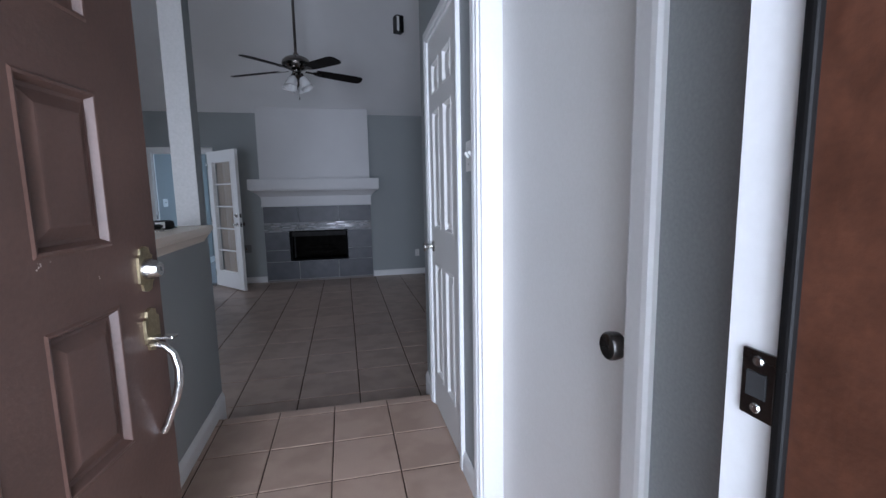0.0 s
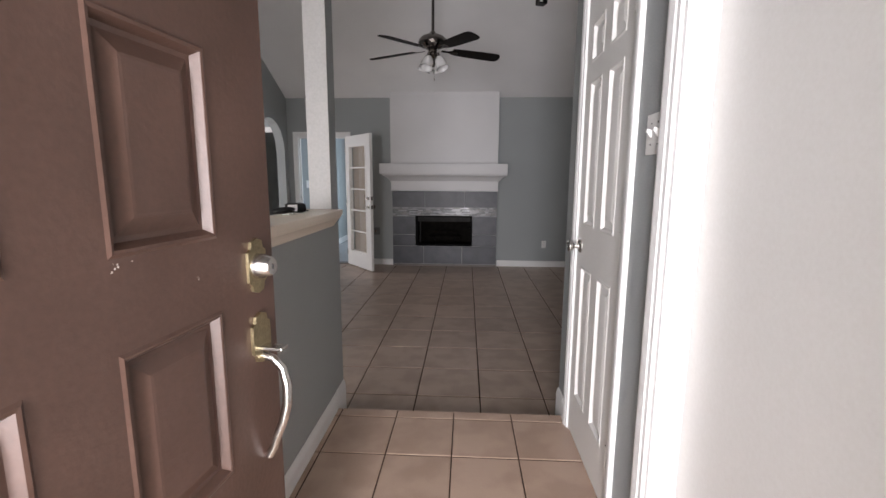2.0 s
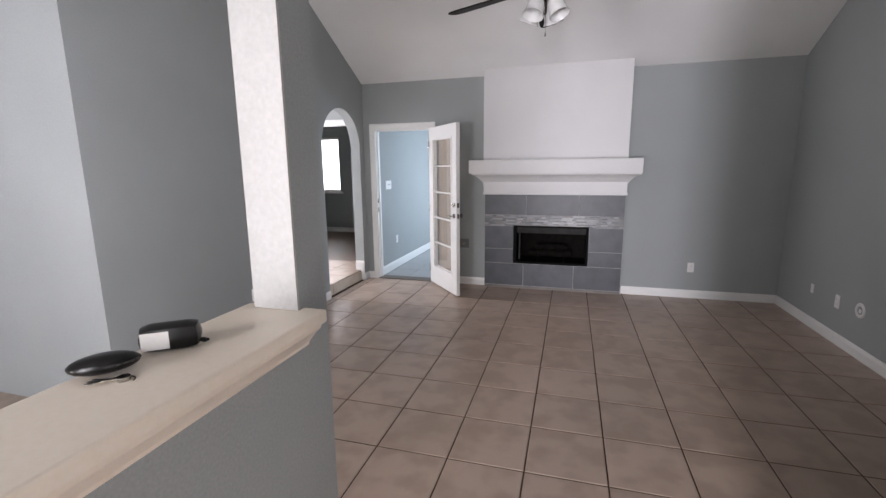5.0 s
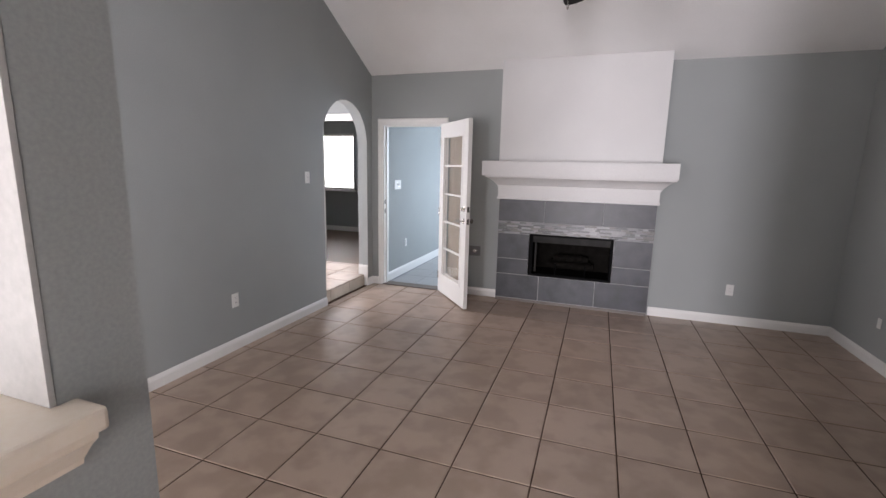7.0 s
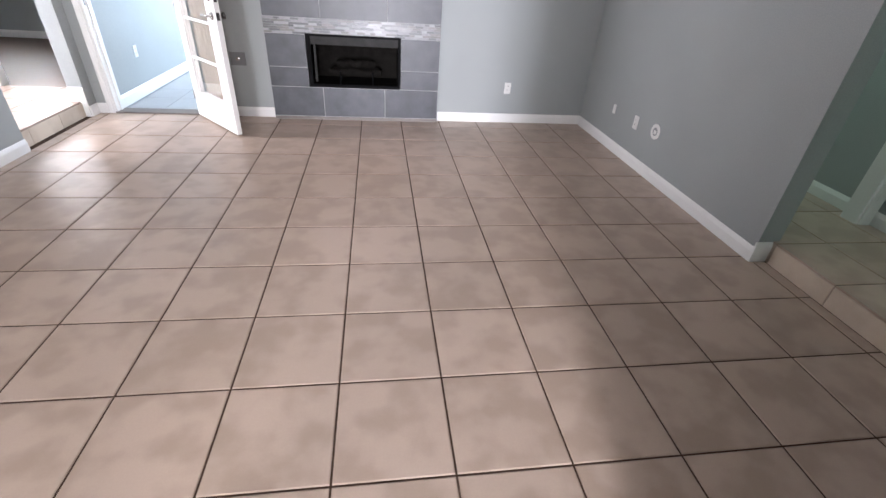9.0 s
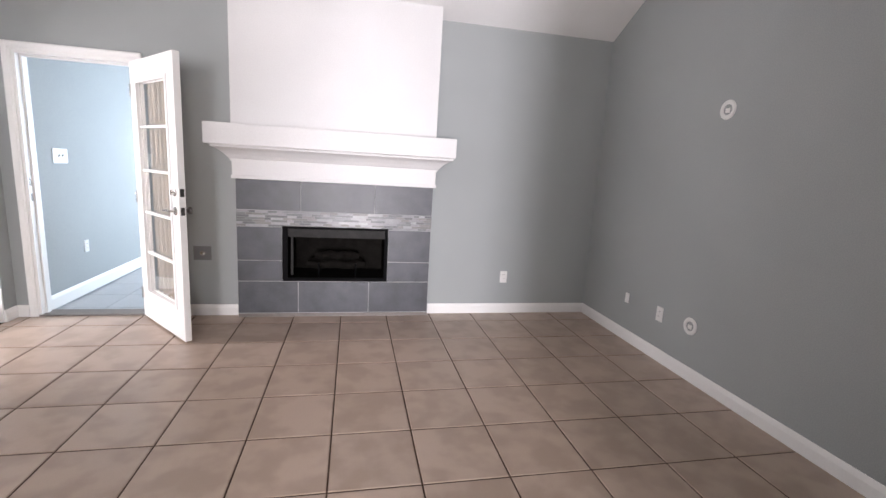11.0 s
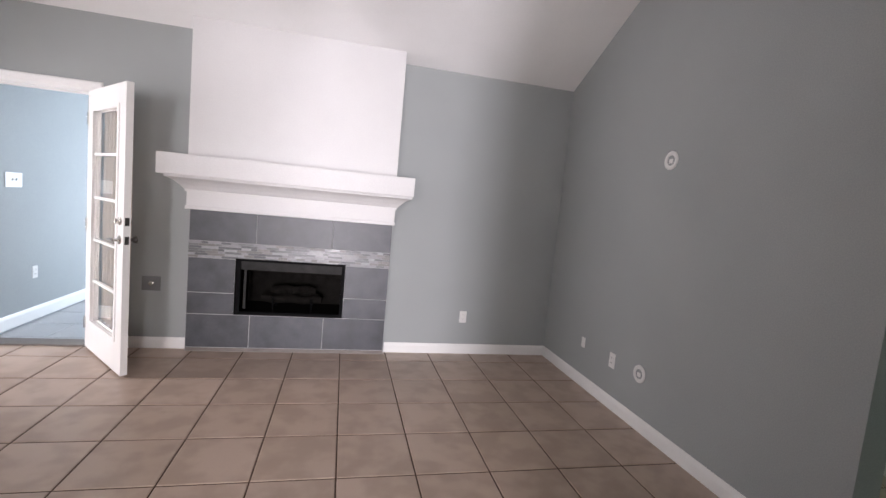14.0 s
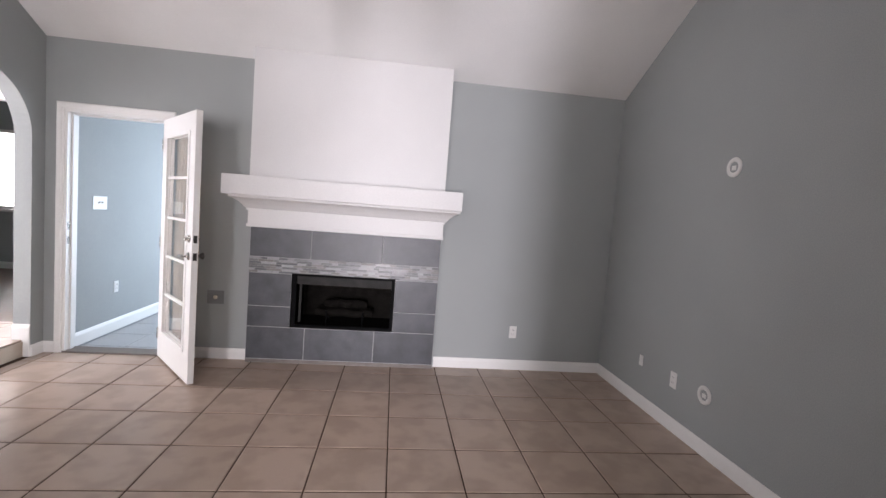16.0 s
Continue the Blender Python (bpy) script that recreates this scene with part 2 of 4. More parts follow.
def add_tube(bm, pts, r, steps=10):
    """A round bar along points; r is one radius or one for each point."""
    pts = [Vector(p) for p in pts]
    rs = r if isinstance(r, (list, tuple)) else [r] * len(pts)
    rings = []
    for i, p in enumerate(pts):
        d = (pts[min(i + 1, len(pts) - 1)] - pts[max(i - 1, 0)]).normalized()
        u = d.orthogonal().normalized() if i == 0 else (u - d * u.dot(d)).normalized()
        w = d.cross(u)
        rings.append([bm.verts.new(p + rs[i] * (math.cos(2 * math.pi * k / steps) * u + math.sin(2 * math.pi * k / steps) * w)) for k in range(steps)])
    for a, b in zip(rings, rings[1:]):
        for k in range(steps):
            bm.faces.new((a[k], a[(k + 1) % steps], b[(k + 1) % steps], b[k]))
    bm.faces.new(rings[0][::-1]), bm.faces.new(rings[-1])


def part(name, bm, mat, parent=None, label="", smooth=False, m=None):
    bmesh.ops.recalc_face_normals(bm, faces=bm.faces)
    me = bpy.data.meshes.new(name)
    bm.to_mesh(me)
    bm.free()
    me.materials.append(mat)
    if smooth:
        for p in me.polygons:
            p.use_smooth = True
        me.set_sharp_from_angle(angle=radians(35))
    ob = new(name, me)
    if parent:
        ob.parent = parent
    if m is not None:
        ob.matrix_basis = m
    if label:
        tagged(ob, label)
    return ob


def boxes(name, mat, parent, *bs, bevel=0.0, label="", m=None):
    bm = bmesh.new()
    for b in bs:
        add_box(bm, *b, bevel=bevel)
    return part(name, bm, mat, parent, label, m=m)


def thing(name, label, category, m=None, group="", kind=""):
    e = new(name)
    e.empty_display_size = 0.1
    if m is not None:
        e.matrix_world = m
    return tagged(e, label, category, group, kind)


def structure(ob, label, category):
    return tagged(ob, label, category, kind="structure")


# ---- plan, in metres: the living room floor is 0 ----
XL, XR, YB = -2.60, 2.40, 7.825          # left, right and back walls of the living room
YF = 0.72                                 # inner face of the front wall
HX0, HX1 = -0.437, 0.80                    # side walls of the entry hall
HZ = 0.140                                # entry hall floor
STEP = 2.975                              # edge of the entry hall floor
SZ = 0.140                                # floors behind the two arches
HEND = 3.10                               # end of the wall with the two doors
RIDGE, SLOPE, EAVE = 4.28, 0.53, 2.635


def top(y):
    return EAVE + SLOPE * (YB - y if y > RIDGE else YB - 2 * RIDGE + y)


def gable(y0, y1, extra=0.03):
    """Top line of a wall along y, from y1 back to y0."""
    ys = [y1] + ([RIDGE] if y0 < RIDGE < y1 else []) + [y0]
    return [(y, top(y) + extra) for y in ys]


def arch_outline(y0, y1, c, r, spring, z0=-0.1):
    """A wall along y with a round-headed opening from the floor up."""
    pts = [(y0, z0), (c - r, z0), (c - r, spring)]
    pts += [(c - r * math.cos(a), spring + r * math.sin(a)) for a in np.linspace(0, math.pi, 33)[1:-1]]
    pts += [(c + r, spring), (c + r, z0), (y1, z0)] + gable(y0, y1)
    return pts


# ---- large structure ----
bm = bmesh.new()
add_prism(bm, arch_outline(4.12, YB + 0.13, 7.22, 0.47, 1.79), "x", XL - 0.13, XL)
structure(part("wall_west", bm, GREY), "grey painted wall with a round-headed opening", "wall")
bm = bmesh.new()
add_prism(bm, arch_outline(HEND - 0.12, YB + 0.13, 4.53, 0.50, 1.78), "x", XR, XR + 0.145)
structure(part("wall_east", bm, GREY), "grey painted wall with a wide arch", "wall")

FX0, FX1, FZ = -2.45, -1.640, 2.06         # doorway to the sunroom
structure(boxes("wall_north", GREY, None, (XL, FX0, YB, YB + 0.13, -0.1, 2.8), (FX1, -0.90, YB, YB + 0.13, -0.1, 2.8), (FX0, FX1, YB, YB + 0.13, FZ, 2.8),
                (0.72, XR, YB, YB + 0.13, -0.1, 2.8), (-0.90, 0.72, YB + 0.5, YB + 0.62, -0.1, 2.8)), "grey painted end wall of the living room", "wall")

bm = bmesh.new()
t = 0.12
add_prism(bm, [(YF - 0.16, top(YF - 0.16)), (RIDGE, top(RIDGE)), (YB + 0.2, top(YB + 0.2)), (YB + 0.2, top(YB + 0.2) + t), (RIDGE, top(RIDGE) + t), (YF - 0.16, top(YF - 0.16) + t)], "x", -5.2, XR + 0.145)
structure(part("ceiling", bm, CEIL), "white textured vaulted ceiling", "ceiling")

# Wall between living room and dining room end, and the dining room round it.
structure(boxes("wall_dining_north", GREY, None, (-5.05, XL - 0.13, 4.12, 4.25, -0.1, 4.7)), "grey wall of the dining room, lit by its window", "wall")
bm = bmesh.new()
add_prism(bm, [(YF, -0.1), (4.25, -0.1)] + gable(YF, 4.25), "x", -5.18, -5.05)
structure(part("wall_dining_west", bm, GREY), "grey side wall of the dining room", "wall")

# Front wall with the entry and the dining window.
DX0, DX1, DZ = -0.27, 0.66, HZ + 2.05
WX0, WX1, WZ0, WZ1 = -2.15, -0.75, 0.75, 2.25
structure(boxes("wall_south", GREY, None, (-5.18, WX0, YF - 0.14, YF, -0.1, 2.9), (WX1, DX0 - 0.04, YF - 0.14, YF, -0.1, 2.9), (DX1 + 0.04, XR + 0.145, YF - 0.14, YF, -0.1, 2.9),
                (WX0, WX1, YF - 0.14, YF, -0.1, WZ0), (WX0, WX1, YF - 0.14, YF, WZ1, 2.9), (DX0 - 0.04, DX1 + 0.04, YF - 0.14, YF, DZ + 0.04, 2.9)), "grey painted front wall", "wall")

# Hall: wall with the ledge opening, its end post, and the wall with two doors.
POST0, POST1, LEDGE = 3.003, 3.116, 1.165
OPEN0 = 1.985
bm = bmesh.new()
add_prism(bm, [(YF, -0.1), (POST1, -0.1), (POST1, top(POST1) + 0.03), (POST0, top(POST0) + 0.03), (POST0, LEDGE), (OPEN0, LEDGE), (OPEN0, top(OPEN0) + 0.03), (YF, top(YF) + 0.03)], "x", HX0 - 0.108, HX0)
structure(part("wall_hall_west", bm, GREY), "grey half wall with an end post, between hall and dining room", "wall")

F0, F1 = 1.055, 1.93                       # plain door
P0, P1 = 2.245, 2.852                       # panelled door
bm = bmesh.new()
DH = HZ + 2.045
add_prism(bm, [(YF, -0.1), (F0, -0.1), (F0, DH), (F1, DH), (F1, -0.1), (P0, -0.1), (P0, DH), (P1, DH), (P1, -0.1), (HEND, -0.1), (HEND, top(HEND) + 0.03), (YF, top(YF) + 0.03)], "x", HX1, HX1 + 0.12)
structure(part("wall_hall_east", bm, GREY), "grey hall wall with two doors", "wall")
structure(boxes("wall_closet", GREY, None, (HX1 + 0.12, XR + 0.1, HEND - 0.12, HEND, -0.1, 4.2), (HX1 + 0.9, HX1 + 1.0, YF, HEND - 0.12, -0.1, 3.9)), "plain grey wall of the closets", "wall")

# Hall beyond the wide arch.
CX = 3.40
CY = 5.23                                 # cross wall with a doorway
structure(boxes("wall_corridor_east", GREY, None, (CX, CX + 0.12, 2.4, 7.6, -0.1, 2.75)), "grey corridor wall", "wall")
structure(boxes("wall_corridor_cross", GREY, None, (XR + 0.145, 2.60, CY, CY + 0.11, 0, 2.75), (3.30, CX, CY, CY + 0.11, 0, 2.75), (2.60, 3.30, CY, CY + 0.11, SZ + 2.03, 2.75)), "grey cross wall with a doorway", "wall")
# End walls out of view, cut open for the two added windows.
structure(boxes("wall_corridor_ends", GREY, None, (XR + 0.145, 2.6, 2.4, 2.5, -0.1, 2.75), (3.35, CX, 2.4, 2.5, -0.1, 2.75), (2.6, 3.35, 2.4, 2.5, -0.1, 0.8), (2.6, 3.35, 2.4, 2.5, 2.2, 2.75), (XR + 0.145, 2.6, 7.5, 7.6, -0.1, 2.75), (3.35, CX, 7.5, 7.6, -0.1, 2.75), (2.6, 3.35, 7.5, 7.6, -0.1, 0.8), (2.6, 3.35, 7.5, 7.6, 2.2, 2.75)), "plain grey corridor end walls", "wall")
structure(boxes("ceiling_corridor", CEIL, None, (XR + 0.145, CX + 0.1, 2.4, 7.6, 2.6, 2.7)), "white corridor ceiling", "ceiling")

# Passage and room beyond the narrow arch.
AX0 = -6.2
structure(boxes("wall_passage_south", GREY, None, (-5.05, XL - 0.13, 6.30, 6.42, 0, 2.75)), "grey passage wall", "wall")
BY1 = 11.05                               # bedroom window wall
structure(boxes("wall_bedroom_north", GREY, None, (AX0, -5.80, BY1, BY1 + 0.12, 0, 2.75), (-4.76, XL + 0.02, BY1, BY1 + 0.12, 0, 2.75), (-5.80, -4.76, BY1, BY1 + 0.12, 0, 1.03), (-5.80, -4.76, BY1, BY1 + 0.12, 2.20, 2.75)), "dark grey wall with a bright window", "wall")
PY, PX0, PX1, PZ = 8.15, -3.62, -2.80, SZ + 2.03   # doorway from the passage to the bedroom
structure(boxes("wall_passage_north", GREY, None, (AX0, PX0, PY, PY + 0.11, 0, 2.75), (PX1, XL - 0.13, PY, PY + 0.11, 0, 2.75), (PX0, PX1, PY, PY + 0.11, PZ, 2.75)), "grey passage wall with a doorway", "wall")
# Unseen end wall; its opening is added so the sun reaches the passage floor.
structure(boxes("wall_passage_west", GREY, None, (-4.42, -4.30, 6.42, 6.55, 0, 2.75), (-4.42, -4.30, 7.75, PY, 0, 2.75), (-4.42, -4.30, 6.55, 7.75, 2.25, 2.75)), "plain grey passage end, out of view, with an opening added to let sun in", "wall")
structure(boxes("wall_bedroom_west", GREY, None, (AX0 - 0.12, AX0, 6.3, 11.32, 0, 2.75)), "plain grey far side wall", "wall")
structure(boxes("wall_sunroom_west", GREY, None, (XL, XL + 0.14, YB + 0.13, 11.32, -0.1, 2.75)), "pale grey side wall of the sunroom", "wall")
structure(boxes("wall_sunroom_north", GREY, None, (XL + 0.14, -1.9, 10.7, 10.8, -0.1, 2.75), (1.2, 1.3, YB + 0.6, 10.8, -0.1, 2.75), (-1.9, 1.2, 10.7, 10.8, -0.1, 0.4), (-1.9, 1.2, 10.7, 10.8, 2.3, 2.75)), "plain grey sunroom wall with a wide window", "wall")
structure(boxes("ceiling_rear", CEIL, None, (AX0, XL - 0.12, 4.25, 11.3, 2.6, 2.72), (XL, 1.3, YB + 0.2, 10.8, 2.6, 2.72)), "white flat ceiling of the rear rooms", "ceiling")
structure(boxes("ground", CONCRETE, None, (-60, 60, -60, 60, -0.4, -0.16)), "bare ground round the house", "ground")
structure(boxes("porch", CONCRETE, None, (-2.0, 2.6, -1.5, YF - 0.14, -0.2, 0.10)), "plain concrete porch slab", "porch")

# ---- trim ----


def base_profile(h=0.095, d=0.014):
    return [(0, 0), (d, 0), (d, h - 0.03), (d * 0.75, h - 0.018), (d * 0.45, h - 0.006), (0.003, h), (0, h)]


def baseboard(x0, y0, x1, y1, nx, ny, z, label="white painted baseboard", h=0.095, mat=None):
    """A moulded board along a wall from one point to another; (nx, ny) points into the room."""
    bm = bmesh.new()
    ends = []
    for x, y in ((x0, y0), (x1, y1)):
        ends.append([bm.verts.new((x + nx * d, y + ny * d, z + k)) for d, k in base_profile(h)])
    n = len(ends[0])
    for i in range(n):
        bm.faces.new((ends[0][i], ends[0][(i + 1) % n], ends[1][(i + 1) % n], ends[1][i]))
    bm.faces.new(ends[0][::-1]), bm.faces.new(ends[1])
    return structure(part("baseboard", bm, mat or WHITE), label, "baseboard")


def casing(name, along, a0, a1, z0, z1, face, out, label, w=0.062, d=0.018, mat=None):
    """Moulded casing round three sides of an opening. along: 'x' or 'y'; face: the wall's plane; out: +1 or -1, into the room."""
    e = structure(thing(name, label, "door casing"), label, "door casing")
    prof = [(0.0, 0.0), (0.0, d * 0.55), (w * 0.25, d * 0.62), (w * 0.32, d * 0.85), (w * 0.75, d), (w * 0.93, d * 0.9), (w, d * 0.5), (w, 0.0)]

    def place(u, dep, z):
        return (u, face + out * dep, z) if along == "x" else (face + out * dep, u, z)
    for side, edge in ((-1, a0), (1, a1)):
        bm = bmesh.new()
        lo = [bm.verts.new(place(edge + side * p, q, z0)) for p, q in prof]
        hi = [bm.verts.new(place(edge + side * p, q, z1 + p)) for p, q in prof]
        n = len(prof)
        for i in range(n):
            bm.faces.new((lo[i], lo[(i + 1) % n], hi[(i + 1) % n], hi[i]))
        bm.faces.new(lo), bm.faces.new(hi)
        part("side_casing", bm, mat or WHITE, e)
    bm = bmesh.new()
    lo = [bm.verts.new(place(a0 - p, q, z1 + p)) for p, q in prof]
    hi = [bm.verts.new(place(a1 + p, q, z1 + p)) for p, q in prof]
    n = len(prof)
    for i in range(n):
        bm.faces.new((lo[i], lo[(i + 1) % n], hi[(i + 1) % n], hi[i]))
    bm.faces.new(lo), bm.faces.new(hi)
    part("head_casing", bm, mat or WHITE, e)
    return e


def jamb(e, along, a0, a1, z0, z1, b0, b1, t=0.018, mat=None):
    """Boards that line an opening, from depth b0 to b1."""
    sides = [(a0, a0 + t), (a1 - t, a1)]
    for s in sides:
        bb = (*s, b0, b1, z0, z1) if along == "x" else (b0, b1, *s, z0, z1)
        boxes("jamb", mat or WHITE, e, bb)
    bb = (a0 + t, a1 - t, b0, b1, z1 - t, z1) if along == "x" else (b0, b1, a0 + t, a1 - t, z1 - t, z1)
    boxes("head_jamb", mat or WHITE, e, bb)


# Living room baseboards.
baseboard(XL, 4.12, XL, 6.75, 1, 0, 0)
baseboard(XL, 7.69, XL, YB, 1, 0, 0)
baseboard(XL, YB, FX0 - 0.062, YB, 0, -1, 0)
baseboard(FX1 + 0.062, YB, -0.905, YB, 0, -1, 0)
baseboard(0.765, YB, XR, YB, 0, -1, 0)
baseboard(XR, 5.03, XR, YB, -1, 0, 0)
baseboard(XR, HEND, XR, 4.03, -1, 0, 0)
baseboard(HX1 + 0.0, HEND, XR, HEND, 0, 1, 0)
baseboard(XL - 0.13, 7.69, XL, 7.69, 0, -1, 0, "white baseboard return in the arch", h=0.27)
baseboard(XR - 0.014, 5.03, XR + 0.10, 5.03, 0, -1, 0, "white baseboard return in the arch", h=0.135)
# Hall baseboards.
baseboard(HX0, YF, HX0, STEP, 1, 0, HZ)
baseboard(HX0, STEP, HX0, POST1, 1, 0, 0, h=0.24)
baseboard(HX1, YF, HX1, F0 - 0.062, -1, 0, HZ)
baseboard(HX1, F1 + 0.062, HX1, P0 - 0.062, -1, 0, HZ)
baseboard(HX1, P1 + 0.062, HX1, STEP, -1, 0, HZ)
baseboard(HX1, STEP, HX1, HEND, -1, 0, 0, h=0.24)
# Corridor baseboards.
baseboard(CX, 2.5, CX, CY, -1, 0, SZ)
baseboard(CX, CY + 0.11, CX, 7.5, -1, 0, SZ)
# Sunroom and bedroom baseboards.
baseboard(XL + 0.14, YB + 0.13, XL + 0.14, 10.7, 1, 0, 0.0, h=0.12)
baseboard(AX0, BY1, XL, BY1, 0, -1, SZ, h=0.10)

# ---- doors ----


def panel_door(name, w, h, mat, rows, cols, label, thick=0.035):
    """A panelled leaf in its own frame: x from 0 at the hinge to w, z from 0, the faces at y = +-thick/2. rows and cols give the panels' edges."""
    e = thing(name, label, "door")
    bm = bmesh.new()
    zs = [0] + [v for r in rows for v in r] + [h]
    xs = [0] + [v for c in cols for v in c] + [w]
    # stiles between panel columns run the full height; rails fill between them
    for i in range(0, len(xs), 2):
        add_box(bm, xs[i], xs[i + 1], -thick / 2, thick / 2, 0, h)
    for c in cols:
        for i in range(0, len(zs), 2):
            add_box(bm, c[0], c[1], -thick / 2, thick / 2, zs[i], zs[i + 1])
    part("leaf", bm, mat, e)
    for c in cols:
        for r in rows:
            bm = bmesh.new()
            for s in (-1, 1):
                y0 = s * thick / 2
                rings = []
                for inset, dep in ((0.0, 0.0), (0.005, 0.003), (0.010, 0.002), (0.018, -0.012), (0.026, -0.0125), (0.050, -0.003), (0.055, -0.0025)):
                    rings.append([bm.verts.new((x, y0 + s * dep, z)) for x, z in ((c[0] + inset, r[0] + inset), (c[1] - inset, r[0] + inset), (c[1] - inset, r[1] - inset), (c[0] + inset, r[1] - inset))])
                for a, b in zip(rings, rings[1:]):
                    for k in range(4):
                        bm.faces.new((a[k], a[(k + 1) % 4], b[(k + 1) % 4], b[k]))
                bm.faces.new(rings[-1])
            part("panel", bm, mat, e)
    return e


def knob(parent, x, z, y, side, mat, r=0.027, name="door_knob", label="", reach=0.06):
    """A round knob with its rose on a leaf's face."""
    m = Matrix.Translation((x, y, z)) @ Euler((radians(-90 * side), 0, 0)).to_matrix().to_4x4()
    bm = bmesh.new()
    add_lathe(bm, [(0, 0), (0.032, 0), (0.032, 0.004), (0.027, 0.009), (0.013, 0.011), (0.011, 0.03), (0.017, 0.034), (r * 0.92, 0.041), (r, 0.05), (r * 0.97, reach - 0.004), (r * 0.7, reach), (r * 0.45, reach - 0.002), (0, reach - 0.003)], m)
    return part(name, bm, mat, parent, label, smooth=True)


def hinge(parent, x, z, y, mat):
    bm = bmesh.new()
    add_lathe(bm, [(0, -0.048), (0.004, -0.048), (0.006, -0.044), (0.006, 0.044), (0.004, 0.048), (0, 0.048)], Matrix.Translation((x, y, z)), 12)
    add_box(bm, x - 0.002, x + 0.025, y - 0.004, y + 0.002, z - 0.044, z + 0.044)
    part("hinge", bm, mat, parent)


# Brown entry door, standing open into the hall.
door = panel_door("front_door", 0.91, 2.03, BROWN, [(0.22, 0.555), (0.688, 1.008), (1.138, 1.455), (1.59, 1.885)], [(0.185, 0.405), (0.522, 0.735)], "brown painted eight-panel entry door, standing open, with scuffed paint")
door.matrix_world = Matrix.Translation((DX0 + 0.005, YF + 0.02, HZ + 0.012)) @ Euler((0, 0, radians(84))).to_matrix().to_4x4()
S = 0.0175
bm = bmesh.new()
outline = [(0.0, -0.056)] + [(0.018, -0.05), (0.021, -0.036), (0.030, -0.03), (0.031, 0.0), (0.030, 0.03), (0.021, 0.036), (0.018, 0.05)] + [(0.0, 0.056)] + [(-0.018, 0.05), (-0.021, 0.036), (-0.030, 0.03), (-0.031, 0.0), (-0.030, -0.03), (-0.021, -0.036), (-0.018, -0.05)]
DBX, DBZ = 0.846, 1.068
add_prism(bm, [(DBX + x, DBZ + z) for x, z in outline], "y", -S - 0.006, -S)
bolt = part("deadbolt_plate", bm, BRASS, door, "scalloped tarnished brass plate")
bm = bmesh.new()
add_lathe(bm, [(0, 0), (0.026, 0), (0.025, 0.012), (0.021, 0.02), (0.019, 0.03), (0.0165, 0.033), (0, 0.033)], Matrix.Translation((DBX, -S - 0.005, DBZ)) @ Euler((radians(90), 0, 0)).to_matrix().to_4x4())
cyl = part("lock_cylinder", bm, CHROME, door, "bright chrome lock cylinder", smooth=True)
boxes("keyhole", SHADOWSLOT, cyl, (DBX - 0.001, DBX + 0.001, -S - 0.0395, -S - 0.0375, DBZ - 0.005, DBZ + 0.005))
bm = bmesh.new()
HZ2 = DBZ - 0.150
add_prism(bm, [(DBX + x * 1.0, HZ2 + z * 0.95) for x, z in outline], "y", -S - 0.007, -S)
part("handle_plate", bm, BRASS, door, "worn brass handle plate")
bm = bmesh.new()
add_box(bm, DBX - 0.014, DBX + 0.014, -S - 0.055, -S - 0.004, HZ2 - 0.024, HZ2 - 0.017, 0.002)
part("thumb_latch", bm, CHROME, door)
bm = bmesh.new()
zc = [(a, b * 1.3) for a, b in ((-0.004, -0.030), (-0.028, -0.034), (-0.048, -0.050), (-0.056, -0.078), (-0.054, -0.110), (-0.043, -0.142), (-0.028, -0.168), (-0.018, -0.190), (-0.006, -0.205))]
add_tube(bm, [(DBX, -S + a, HZ2 + b) for a, b in zc], [0.008, 0.0085, 0.009, 0.010, 0.010, 0.0095, 0.009, 0.009, 0.010], 12)
part("grip", bm, CHROME, door, "curved nickel pull grip with brass wear", smooth=True)
knob(door, DBX, HZ2 - 0.01, S, 1, CHROME)
for z in (0.25, 1.02, 1.80):
    hinge(door, 0.0, z, S + 0.004, BRASS)
boxes("number_plate_bar", CHROME, door, (0.43, 0.50, -S - 0.006, -S, 1.515, 1.54), bevel=0.002, label="plain metal bar")

CHIP = material("bare_primer", (0.55, 0.50, 0.46), 0.8, vary=0.2, scale=90, bump=0.2)
rng = random.Random(8)
for cx, cz, n, sx, sz in ((0.540, 1.126, 7, 0.020, 0.006), (0.682, 1.080, 2, 0.001, 0.004), (0.30, 1.06, 2, 0.04, 0.004), (0.22, 0.98, 2, 0.03, 0.006)):
    bm = bmesh.new()
    for k in range(n):
        x, z, r = cx + rng.uniform(-sx, sx), cz + rng.uniform(-sz, sz), rng.uniform(0.0008, 0.0024)
        vs = [bm.verts.new((x + r * rng.uniform(0.5, 1.2) * math.cos(a), -S - 0.0007, z + r * rng.uniform(0.4, 1.0) * math.sin(a))) for a in np.linspace(0, 2 * math.pi, 7, endpoint=False)]
        bm.faces.new(vs)
    part("paint_chip", bm, CHIP, door, "pale chip in the brown paint")

